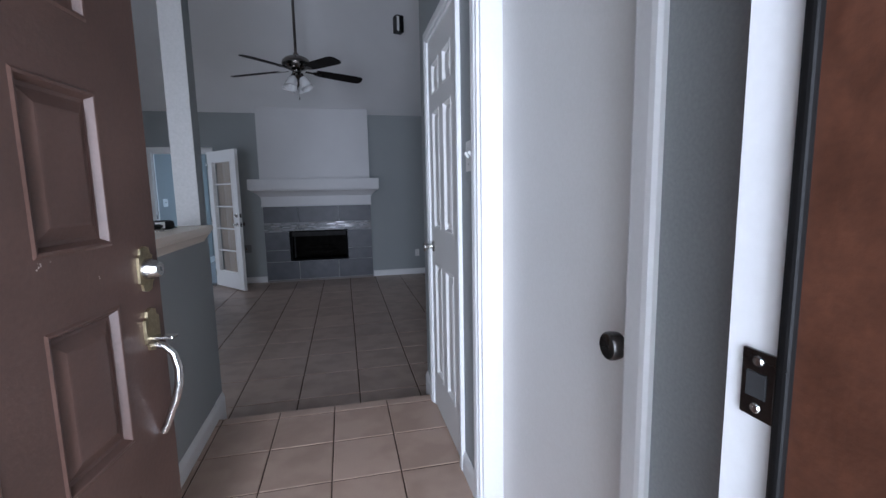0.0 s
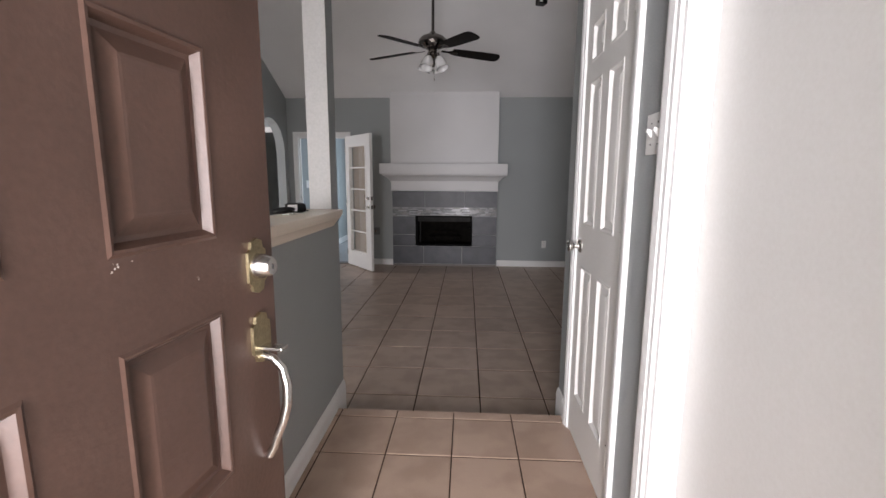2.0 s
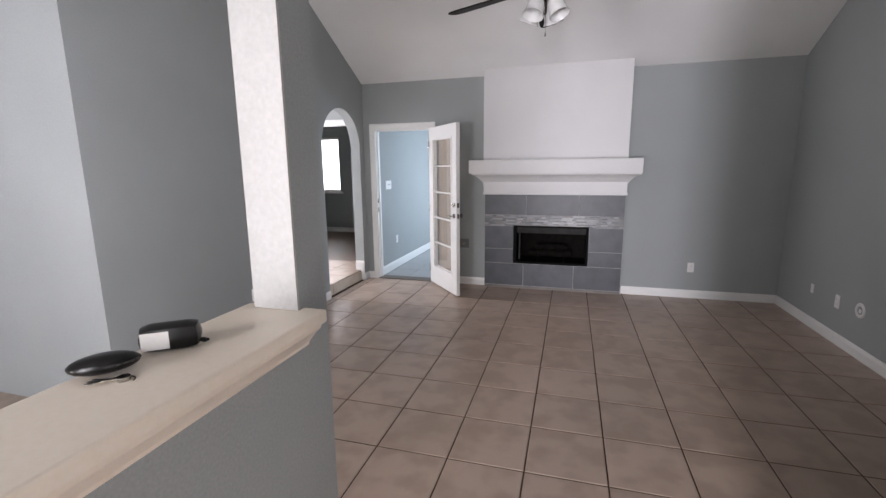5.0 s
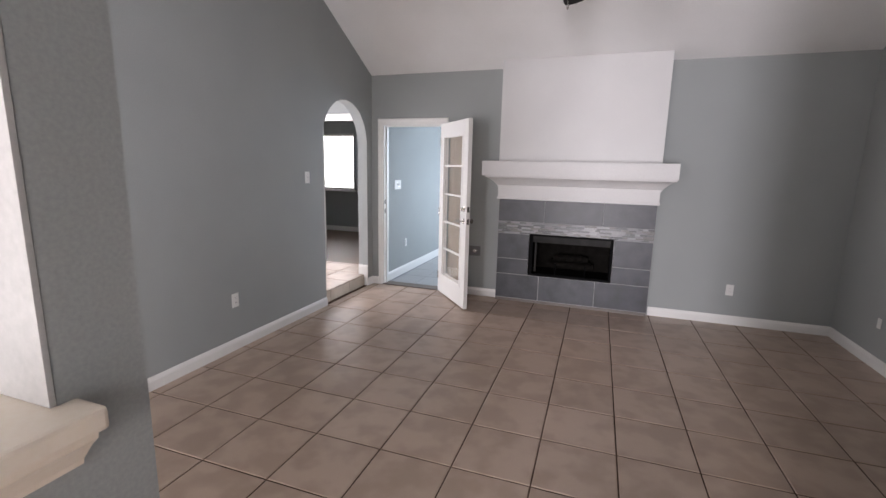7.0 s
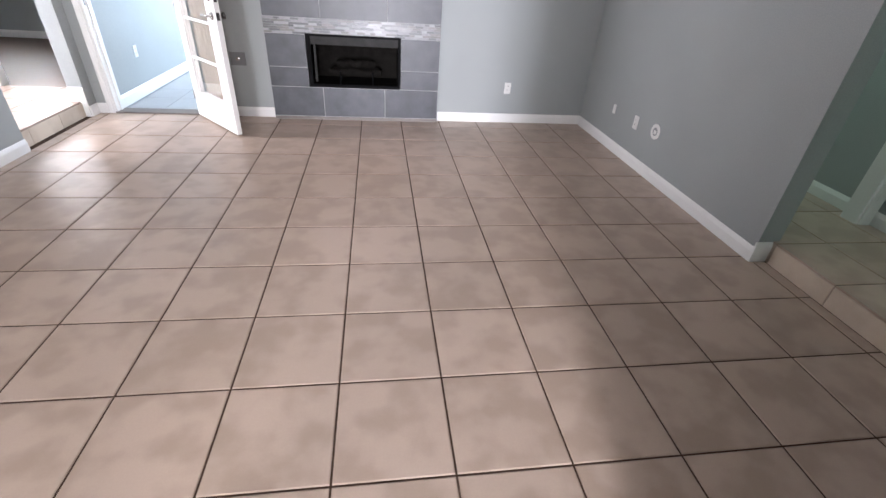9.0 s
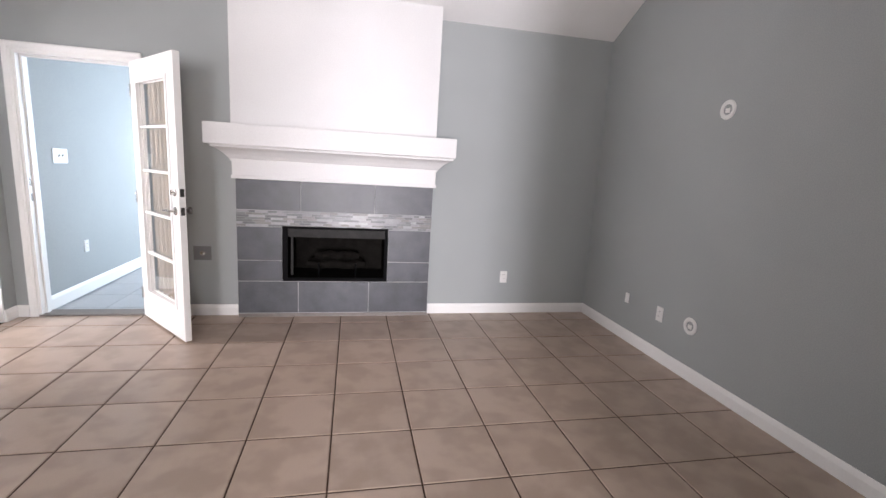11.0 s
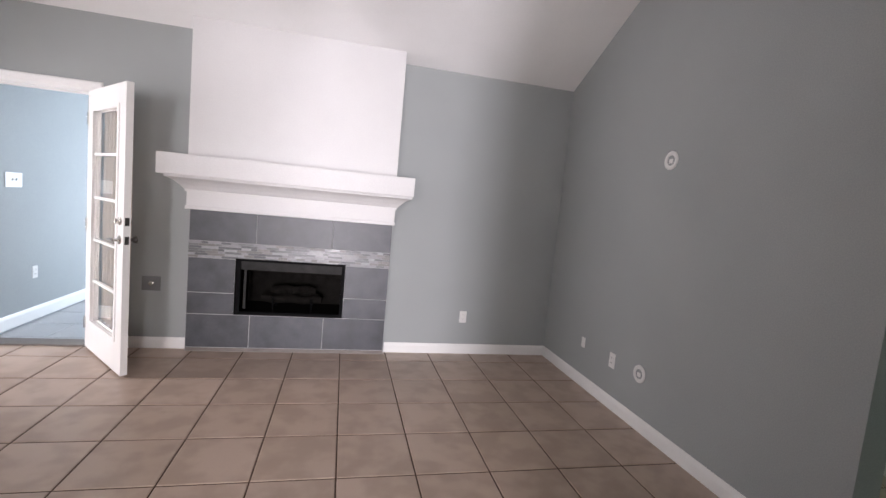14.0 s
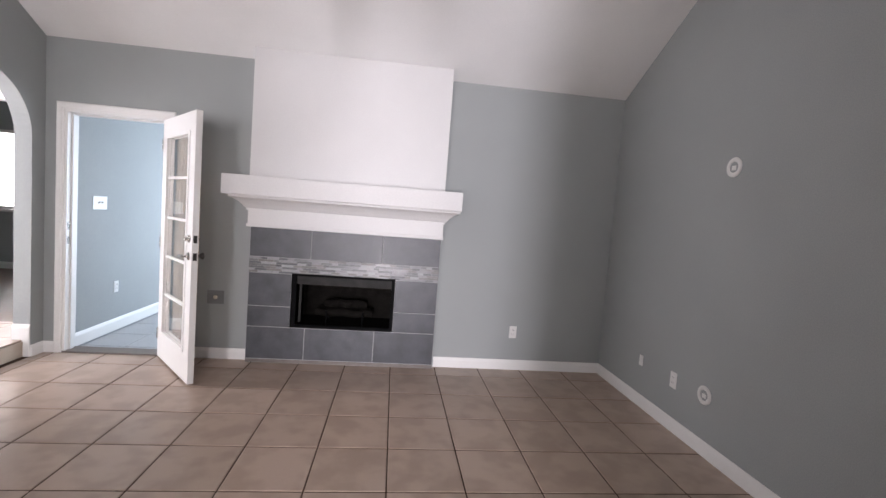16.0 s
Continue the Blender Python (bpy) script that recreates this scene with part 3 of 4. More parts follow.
# Entry frame: white rebate inside, brown outside.
e = structure(thing("door_1", "white and brown entry door frame with a strike plate", "door frame"), "white and brown entry door frame with a strike plate", "door frame")
for x0, x1 in ((DX0 - 0.04, DX0), (DX1, DX1 + 0.04)):
    boxes("jamb", WHITE, e, (x0, x1, YF - 0.050, YF + 0.002, 0.0, DZ + 0.04))
    boxes("outer_jamb", BROWNTRIM, e, (x0, x1, YF - 0.20, YF - 0.052, 0.0, DZ + 0.04))
    s = 1 if x0 > 0 else -1
    bx = (x0 - 0.008, x0 + 0.002) if s > 0 else (x1 - 0.002, x1 + 0.008)
    boxes("weather_strip", BLACKPLASTIC, e, (*bx, YF - 0.060, YF - 0.050, HZ, DZ), bevel=0.003)
    bx = (x0 + 0.004, x0 + 0.075) if s > 0 else (x1 - 0.075, x1 - 0.004)
    boxes("brick_moulding", BROWNTRIM, e, (*bx, YF - 0.235, YF - 0.14, 0.0, DZ + 0.10), bevel=0.008)
boxes("head_jamb", WHITE, e, (DX0, DX1, YF - 0.050, YF + 0.002, DZ, DZ + 0.04))
boxes("outer_head", BROWNTRIM, e, (DX0, DX1, YF - 0.20, YF - 0.052, DZ, DZ + 0.04))
boxes("threshold", CHROME, e, (DX0, DX1, YF - 0.16, YF - 0.01, HZ - 0.12, HZ + 0.008), bevel=0.004)
SPZ = HZ + 1.082
bm = bmesh.new()
add_box(bm, DX1 - 0.003, DX1 + 0.001, YF - 0.047, YF - 0.016, SPZ - 0.030, SPZ + 0.030, 0.001)
sp = part("strike_plate", bm, PEWTER, e, "dark metal strike plate")
boxes("latch_hole", SHADOWSLOT, sp, (DX1 - 0.0045, DX1 - 0.003, YF - 0.040, YF - 0.022, SPZ - 0.011, SPZ + 0.011))
for dz in (-0.021, 0.021):
    bm = bmesh.new()
    add_lathe(bm, [(0, 0), (0.005, 0), (0.004, 0.0015), (0, 0.002)], Matrix.Translation((DX1 - 0.003, YF - 0.031, SPZ + dz)) @ Euler((0, radians(-90), 0)).to_matrix().to_4x4(), 12)
    part("screw", bm, CHROME, sp)
bm = bmesh.new()
rng = random.Random(31)
for k in range(9):
    y, z, r = YF - 0.105 + rng.uniform(-0.014, 0.014), SPZ - 0.125 + rng.uniform(-0.012, 0.012), rng.uniform(0.003, 0.008)
    bm.faces.new([bm.verts.new((DX1 - 0.0008, y + r * rng.uniform(0.6, 1.2) * math.cos(a), z + r * rng.uniform(0.4, 1.1) * math.sin(a))) for a in np.linspace(0, 2 * math.pi, 8, endpoint=False)])
part("paint_chip", bm, CHIP, e, "bare worn patch in the brown paint")
casing("entry_casing", "x", DX0 - 0.02, DX1 + 0.02, HZ, DZ + 0.02, YF + 0.001, 1, "white moulded casing round the entry")

# Plain white door, set back in its frame.
e = casing("closet_casing", "y", F0, F1, HZ, DH, HX1 - 0.001, -1, "white moulded casing round the plain door")
jamb(e, "y", F0, F1, HZ, DH, HX1 - 0.001, HX1 + 0.12)
flush = thing("flush_door", "plain white flush door, closed, with a dark pewter knob", "door")
bm = bmesh.new()
add_box(bm, HX1 + 0.078, HX1 + 0.113, F0 + 0.021, F1 - 0.021, HZ + 0.012, DH - 0.021, 0.002)
part("leaf", bm, DOORWHITE, flush)
bm = bmesh.new()
add_lathe(bm, [(0, 0), (0.033, 0), (0.033, 0.004), (0.027, 0.010), (0.013, 0.012), (0.011, 0.03), (0.017, 0.036), (0.026, 0.044), (0.0285, 0.056), (0.028, 0.066), (0.025, 0.070), (0.012, 0.067), (0, 0.067)],
          Matrix.Translation((HX1 + 0.078, F0 + 0.085, HZ + 0.945)) @ Euler((0, radians(-90), 0)).to_matrix().to_4x4())
part("door_knob", bm, PEWTER, flush, "dark pewter knob", smooth=True)

# White panelled door on the hall side.
e = casing("panel_door_casing", "y", P0, P1, HZ, DH, HX1 - 0.001, -1, "white moulded casing round the panelled door")
jamb(e, "y", P0, P1, HZ, DH, HX1 - 0.001, HX1 + 0.12)
w6 = P1 - P0 - 0.008
door6 = panel_door("panel_door", w6, 2.02, DOORWHITE, [(0.21, 0.85), (1.04, 1.66), (1.74, 1.90)], [(0.093, 0.258), (0.345, 0.512)], "white six-panel closet door, closed, with a satin nickel knob")
door6.matrix_world = Matrix.Translation((HX1 + 0.0155, P0 + 0.004, HZ + 0.012)) @ Euler((0, 0, radians(90))).to_matrix().to_4x4()
knob(door6, w6 - 0.062, 0.94, 0.0175, 1, CHROME, label="satin nickel knob")
for z in (0.22, 1.02, 1.82):
    hinge(door6, 0.0, z, 0.0215, DOORWHITE)

# Glazed door to the sunroom, standing open.
e = casing("sunroom_casing", "x", FX0, FX1, 0, FZ, YB - 0.001, -1, "white moulded casing round the sunroom doorway", w=0.06)
jamb(e, "x", FX0, FX1, 0, FZ, YB - 0.001, YB + 0.13, t=0.02)
boxes("door_stop", WHITE, e, (FX0 + 0.020, FX0 + 0.034, YB + 0.05, YB + 0.09, 0, FZ - 0.02))
boxes("door_stop", WHITE, e, (FX0 + 0.034, FX1 - 0.034, YB + 0.05, YB + 0.09, FZ - 0.034, FZ - 0.02))
boxes("threshold", SILL, e, (FX0, FX1, YB - 0.01, YB + 0.14, -0.02, 0.014), bevel=0.004)
for z in (0.97, 1.09):
    boxes("strike_plate", PEWTER, e, (FX0 + 0.0195, FX0 + 0.0215, YB + 0.012, YB + 0.036, z - 0.03, z + 0.03))
FW, FH = 0.825, 2.025
fd = thing("french_door", "white glazed door, standing open into the room, with nickel lever and lock", "door")
fd.matrix_world = Matrix.Translation((FX1 - 0.01, YB - 0.012, 0.016)) @ Euler((0, 0, radians(-50.2))).to_matrix().to_4x4()
gx0, gx1, gz0, gz1 = 0.135, FW - 0.135, 0.235, FH - 0.155
bm = bmesh.new()
for b in ((0, gx0, 0, FH), (gx1, FW, 0, FH), (gx0, gx1, 0, gz0), (gx0, gx1, gz1, FH)):
    add_box(bm, b[0], b[1], -0.022, 0.022, b[2], b[3], 0.0015)
part("leaf", bm, WHITE, fd)
for s in (-1, 1):
    bm = bmesh.new()
    y0, y1 = (0.022, 0.030) if s > 0 else (-0.030, -0.022)
    for b in ((gx0 - 0.018, gx0 + 0.008, gz0 - 0.018, gz1 + 0.018), (gx1 - 0.008, gx1 + 0.018, gz0 - 0.018, gz1 + 0.018), (gx0 + 0.008, gx1 - 0.008, gz0 - 0.018, gz0 + 0.008), (gx0 + 0.008, gx1 - 0.008, gz1 - 0.008, gz1 + 0.018)):
        add_box(bm, b[0], b[1], y0, y1, b[2], b[3], 0.002)
    part("glazing_frame", bm, WHITE, fd)
ROWS5 = 5
for i in range(1, ROWS5):
    z = gz0 + (gz1 - gz0) * i / ROWS5
    boxes("muntin", WHITE, fd, (gx0, gx1, -0.014, 0.014, z - 0.010, z + 0.010), bevel=0.003)
for i in range(ROWS5):
    za, zb = gz0 + (gz1 - gz0) * i / ROWS5 + 0.004, gz0 + (gz1 - gz0) * (i + 1) / ROWS5 - 0.004
    ob = boxes("pane", GLASS, fd, (gx0 + 0.004, gx1 - 0.004, -0.002, 0.002, za, zb))
    ob.visible_shadow = False
for s in (-1, 1):
    if s > 0:
        knob(fd, FW - 0.062, 0.96, 0.022, 1, PEWTER, label="dark round outside knob")
    else:
        m = Matrix.Translation((FW - 0.062, s * 0.022, 0.96)) @ Euler((radians(-90 * s), 0, 0)).to_matrix().to_4x4()
        bm = bmesh.new()
        add_lathe(bm, [(0, 0), (0.031, 0), (0.031, 0.004), (0.026, 0.009), (0.011, 0.011), (0.010, 0.045), (0, 0.045)], m)
        rose = part("lever_rose", bm, CHROME, fd, "nickel lever rose", smooth=True)
        bm = bmesh.new()
        add_tube(bm, [(FW - 0.062, s * 0.062, 0.96), (FW - 0.09, s * 0.066, 0.962), (FW - 0.13, s * 0.066, 0.960), (FW - 0.165, s * 0.064, 0.956)], [0.010, 0.009, 0.008, 0.007])
        part("lever", bm, CHROME, rose, smooth=True)
    m = Matrix.Translation((FW - 0.062, s * 0.022, 1.09)) @ Euler((radians(-90 * s), 0, 0)).to_matrix().to_4x4()
    bm = bmesh.new()
    add_lathe(bm, [(0, 0), (0.030, 0), (0.029, 0.006), (0.024, 0.010), (0.015, 0.011), (0.014, 0.022), (0, 0.022)], m)
    dbt = part("deadbolt", bm, CHROME, fd, "nickel deadbolt", smooth=True)
    if s < 0:
        boxes("thumb_turn", CHROME, dbt, (FW - 0.066, FW - 0.058, -0.058, -0.043, 1.072, 1.108), bevel=0.002)
for z in (0.96, 1.09):
    boxes("latch_face", PEWTER, fd, (FW - 0.001, FW + 0.0015, -0.013, 0.013, z - 0.028, z + 0.028))
for z in (0.2, 1.0, 1.82):
    hinge(fd, 0.0, z, -0.026, CHROME)
# Gathered sheer on two thin rods, on the far side of the panes.
for z in (gz0 - 0.005, gz1 + 0.012):
    bm = bmesh.new()
    add_tube(bm, [(gx0 - 0.03, 0.028, z), (gx0 - 0.03, 0.054, z), (gx1 + 0.03, 0.054, z), (gx1 + 0.03, 0.028, z)], 0.005, 8)
    part("curtain_rod", bm, WHITE, fd)
bm = bmesh.new()
rng = random.Random(12)
cols, x, fold = [], gx0 - 0.015, 0.0
while x < gx1 + 0.015:
    cols.append((x, 0.054 + 0.017 * math.sin(fold) + rng.uniform(-0.001, 0.001)))
    x += 0.0045
    fold += rng.uniform(0.2, 0.42)
grid = [[bm.verts.new((x, 0.054 + (y - 0.054) * (1.0 - 0.4 * abs(2 * k / 6 - 1)), gz0 - 0.03 + (gz1 - gz0 + 0.06) * k / 6)) for x, y in cols] for k in range(7)]
for a, b in zip(grid, grid[1:]):
    for k in range(len(cols) - 1):
        bm.faces.new((a[k], a[k + 1], b[k + 1], b[k]))
sheer = part("sheer_curtain", bm, SHEER, fd, "gathered tan sheer curtain", smooth=True)

# Doorways seen through the two arches.
e = casing("passage_casing", "x", PX0, PX1, SZ, PZ, PY - 0.001, -1, "white moulded casing of the bedroom doorway", w=0.065)
jamb(e, "x", PX0, PX1, SZ, PZ, PY - 0.001, PY + 0.11)
e = casing("corridor_casing", "x", 2.60, 3.30, SZ, SZ + 2.03, CY - 0.001, -1, "white moulded casing of the corridor doorway", w=0.085)
jamb(e, "x", 2.60, 3.30, SZ, SZ + 2.03, CY - 0.001, CY + 0.11)
boxes("strike_plate", CHROME, e, (3.2785, 3.2802, CY + 0.034, CY + 0.056, 1.090, 1.140))

# ---- fireplace ----
BX0, BX1 = -0.915, 0.750
BY, TY = 7.70, 7.755                     # faces of the chimney breast and of its tiles
fp = thing("fireplace", "white chimney breast with a mantel, slate tiles and a black firebox", "fireplace")
bm = bmesh.new()
add_prism(bm, [(BY, 1.30), (YB + 0.5, 1.30), (YB + 0.5, top(YB) - 0.1), (YB, top(YB) - 0.002), (BY, top(BY) - 0.002)], "x", BX0 - 0.01, BX1 - 0.005)
part("chimney_breast", bm, BREAST, fp, "smooth white painted chimney breast")
bm = bmesh.new()
M0, M1, MY = -1.055, 0.870, 7.43
add_box(bm, M0, M1, MY, BY + 0.01, 1.465, 1.622, 0.004)
part("mantel_shelf", bm, BREAST, fp, "thick white mantel shelf")
bm = bmesh.new()
prof = [(0.0, 1.345), (0.012, 1.345), (0.012, 1.362), (0.025, 1.372), (0.040, 1.392), (0.075, 1.424), (0.105, 1.440), (0.125, 1.447), (0.125, 1.465), (0.0, 1.465)]
FYF = 7.665
rings = []
for d, z in prof:
    rings.append([bm.verts.new(p) for p in ((BX0 - d, BY + 0.01, z), (BX0 - d, FYF - d, z), (BX1 + d, FYF - d, z), (BX1 + d, BY + 0.01, z))])
for a, b in zip(rings, rings[1:]):
    for k in range(3):
        bm.faces.new((a[k], a[k + 1], b[k + 1], b[k]))
part("crown_moulding", bm, BREAST, fp, "white crown moulding under the shelf")
bm = bmesh.new()
add_box(bm, BX0, BX1, FYF, BY + 0.02, 1.225, 1.36, 0.002)
add_box(bm, BX0 - 0.008, BX1 + 0.008, FYF - 0.010, BY + 0.02, 1.205, 1.232, 0.004)
part("frieze_board", bm, BREAST, fp, "white frieze board over the tiles")
FBX0, FBX1, FBZ0, FBZ1 = -0.548, 0.362, 0.328, 0.815
TX0, TX1 = -0.915, 0.750
bm = bmesh.new()
for b in ((TX0, FBX0, 0, 1.21), (FBX1, TX1, 0, 1.21), (FBX0, FBX1, 0, FBZ0), (FBX0, FBX1, FBZ1, 1.21)):
    add_box(bm, b[0], b[1], TY + 0.0015, YB + 0.06, b[2], b[3])
part("grout_bed", bm, PALEGROUT, fp)


def slab(name, mat, parent, x0, x1, z0, z1, y, g=0.0032, t=0.012, bevel=0.0015):
    bm = bmesh.new()
    add_box(bm, x0 + g, x1 - g, y, y + t, z0 + g, z1 - g)
    es = [ed for ed in bm.edges if all(v.co.y < y + t / 2 for v in ed.verts)]
    bmesh.ops.bevel(bm, geom=es, offset=bevel, segments=1, affect="EDGES")
    return part(name, bm, mat, parent)


for r, xs in (((0.945, 1.21), (TX0, -0.394, 0.233, TX1)), ((0.035, 0.325), (TX0, -0.416, 0.20, TX1))):
    for a, b in zip(xs, xs[1:]):
        slab("slate_tile", SLATE, fp, a, b, r[0], r[1], TY)
for r in ((0.51, 0.805), (0.325, 0.51)):
    slab("slate_tile", SLATE, fp, TX0, FBX0, r[0], r[1], TY)
    slab("slate_tile", SLATE, fp, FBX1, TX1, r[0], r[1], TY)
slab("base_strip", SILL, fp, TX0, TX1, 0.0, 0.035, TY - 0.004)
# Mosaic band of thin stone and glass sticks.
MOS = [material("mosaic_" + n, c, r, vary=0.12, scale=30, bump=0.05, pieces=0.2) for n, c, r in (("pale", (0.27, 0.27, 0.275), 0.3), ("grey", (0.15, 0.152, 0.158), 0.35), ("warm", (0.18, 0.17, 0.165), 0.4), ("glass", (0.34, 0.345, 0.355), 0.06), ("dark", (0.095, 0.097, 0.104), 0.3))]
rng = random.Random(4)
rows = 7
for i in range(rows):
    z0 = 0.806 + 0.138 * i / rows
    x = TX0
    while x < TX1 - 0.004:
        w = rng.choice((0.05, 0.075, 0.10, 0.13))
        w = min(w, TX1 - x)
        if TX1 - x - w < 0.02:
            w = TX1 - x
        slab("mosaic_stick", rng.choice(MOS), fp, x, x + w, z0, z0 + 0.138 / rows, TY - rng.choice((0.0, 0.001, 0.002)), g=0.0009, bevel=0.0007)
        x += w
# Firebox.
for name, bb in (("firebox_side", (FBX0 - 0.02, FBX0 + 0.02, TY + 0.02, YB + 0.45, FBZ0 - 0.02, FBZ1 + 0.02)), ("firebox_side", (FBX1 - 0.02, FBX1 + 0.02, TY + 0.02, YB + 0.45, FBZ0 - 0.02, FBZ1 + 0.02)),
                 ("firebox_back", (FBX0 + 0.021, FBX1 - 0.021, YB + 0.41, YB + 0.45, FBZ0, FBZ1)), ("firebox_base", (FBX0 + 0.021, FBX1 - 0.021, TY + 0.02, YB + 0.45, FBZ0 - 0.02, FBZ0 + 0.01)),
                 ("firebox_top", (FBX0 + 0.021, FBX1 - 0.021, TY + 0.02, YB + 0.45, FBZ1 - 0.01, FBZ1 + 0.02))):
    boxes(name, SOOT, fp, bb, label="soot-blackened firebrick panel")
bm = bmesh.new()
for b in ((FBX0, FBX0 + 0.045, FBZ0, FBZ1), (FBX1 - 0.03, FBX1, FBZ0, FBZ1), (FBX0 + 0.045, FBX1 - 0.03, FBZ0, FBZ0 + 0.03), (FBX0 + 0.045, FBX1 - 0.03, FBZ1 - 0.02, FBZ1)):
    add_box(bm, b[0], b[1], TY - 0.006, TY + 0.03, b[2], b[3], 0.002)
part("metal_surround", bm, BLACKMETAL, fp, "black metal firebox frame")
boxes("hood", DULLMETAL, fp, (FBX0 + 0.045, FBX1 - 0.03, TY + 0.012, TY + 0.028, FBZ1 - 0.095, FBZ1 - 0.02), label="dull metal smoke hood")
boxes("damper_post", DULLMETAL, fp, (FBX0 + 0.068, FBX0 + 0.090, TY + 0.016, TY + 0.026, FBZ0 + 0.05, FBZ1 - 0.096), bevel=0.004, label="dull metal upright inside the firebox opening")
for x in (-0.25, 0.08):
    bm = bmesh.new()
    add_tube(bm, [(x, YB + 0.05, FBZ0 + 0.07), (x, YB + 0.30, FBZ0 + 0.07)], 0.008)
    add_tube(bm, [(x, YB + 0.05, FBZ0 + 0.005), (x, YB + 0.05, FBZ0 + 0.14)], 0.008)
    add_tube(bm, [(x, YB + 0.28, FBZ0 + 0.005), (x, YB + 0.28, FBZ0 + 0.07)], 0.008)
    part("grate_bar", bm, BLACKMETAL, fp)
for i, (x0, x1, y, z) in enumerate(((-0.36, 0.17, 0.13, 0.11), (-0.33, 0.14, 0.23, 0.12), (-0.28, 0.10, 0.18, 0.19))):
    bm = bmesh.new()
    add_tube(bm, [(x0 + (x1 - x0) * k / 6, YB + y + 0.012 * math.sin(3 * k + i), FBZ0 + z + 0.008 * math.cos(2.3 * k + i)) for k in range(7)], [0.032, 0.038, 0.036, 0.04, 0.037, 0.039, 0.031], 10)
    part("log", bm, SOOT, fp, "charred log", smooth=True)

# ---- ceiling fan ----
fan = thing("ceiling_fan", "nickel ceiling fan with five dark blades and four glass lights", "ceiling fan", Matrix.Translation((-0.07, 5.12, 2.645)))
bm = bmesh.new()
add_lathe(bm, [(0, 0.085), (0.03, 0.085), (0.07, 0.079), (0.108, 0.062), (0.132, 0.036), (0.138, 0.010), (0.128, -0.014), (0.100, -0.030), (0.075, -0.040), (0.055, -0.05), (0, -0.05)])
part("motor_housing", bm, FANMETAL, fan, "polished dark nickel motor housing", smooth=True)
rod = top(5.12) - 2.645
bm = bmesh.new()
add_tube(bm, [(0, 0, 0.07), (0, 0, rod - 0.01)], 0.0135, 14)
part("downrod", bm, FANMETAL, fan, smooth=True)
bm = bmesh.new()
add_lathe(bm, [(0, 0.06), (0.018, 0.06), (0.026, 0.075), (0.028, 0.10), (0.015, 0.12), (0, 0.12)])
part("coupling", bm, FANMETAL, fan, smooth=True)
bm = bmesh.new()
add_lathe(bm, [(0, rod - 0.10), (0.02, rod - 0.10), (0.055, rod - 0.06), (0.068, rod - 0.01), (0.068, rod + 0.05), (0, rod + 0.05)])
part("canopy", bm, FANMETAL, fan, smooth=True)
for k in range(5):
    m = Euler((0, 0, radians(18 + 72 * k))).to_matrix().to_4x4()
    tilt = m @ Matrix.Translation((0, 0, -0.045)) @ Euler((radians(-12), radians(3), 0)).to_matrix().to_4x4()
    bm = bmesh.new()
    side = [(0.19, 0.048), (0.24, 0.058), (0.40, 0.066), (0.60, 0.070), (0.645, 0.062), (0.662, 0.040), (0.667, 0.0)]
    add_prism(bm, side + [(x, -y) for x, y in side[-2::-1]], "z", -0.004, 0.004)
    bl = part("blade", bm, BLADE, fan, "dark brown blade", m=tilt)
    bm = bmesh.new()
    add_prism(bm, [(0.085, 0.014), (0.15, 0.012), (0.19, 0.034), (0.235, 0.030), (0.25, 0.0), (0.235, -0.030), (0.19, -0.034), (0.15, -0.012), (0.085, -0.014)], "z", -0.010, -0.0045)
    part("blade_iron", bm, FANMETAL, bl)
bm = bmesh.new()
add_lathe(bm, [(0, -0.05), (0.04, -0.05), (0.042, -0.075), (0.055, -0.088), (0.055, -0.105), (0.035, -0.122), (0.020, -0.13), (0.019, -0.195), (0.012, -0.205), (0, -0.205)])
part("light_fitter", bm, FANMETAL, fan, smooth=True)
for k in range(4):
    m = Euler((0, 0, radians(60 + 90 * k))).to_matrix().to_4x4() @ Matrix.Translation((0.052, 0, -0.098)) @ Euler((0, radians(-24), 0)).to_matrix().to_4x4()
    bm = bmesh.new()
    add_lathe(bm, [(0, 0.01), (0.018, 0.01), (0.02, -0.02), (0.022, -0.03), (0, -0.03)], m, 16)
    arm = part("lamp_holder", bm, FANMETAL, fan, smooth=True)
    bm = bmesh.new()
    add_lathe(bm, [(0.022, -0.025), (0.036, -0.04), (0.048, -0.068), (0.052, -0.10), (0.055, -0.125), (0.064, -0.145), (0.061, -0.145), (0.052, -0.125), (0.049, -0.10), (0.045, -0.069), (0.033, -0.042), (0.020, -0.027)], m, 20)
    part("glass_shade", bm, FROSTED, arm, "frosted bell glass shade", smooth=True)
bm = bmesh.new()
add_tube(bm, [(0.01, 0.01, -0.12), (0.012, 0.01, -0.30)], 0.0014, 6)
add_lathe(bm, [(0, -0.30), (0.005, -0.305), (0.006, -0.32), (0, -0.33)], Matrix.Translation((0.012, 0.01, 0)), 10)
part("pull_chain", bm, CHROME, fan)

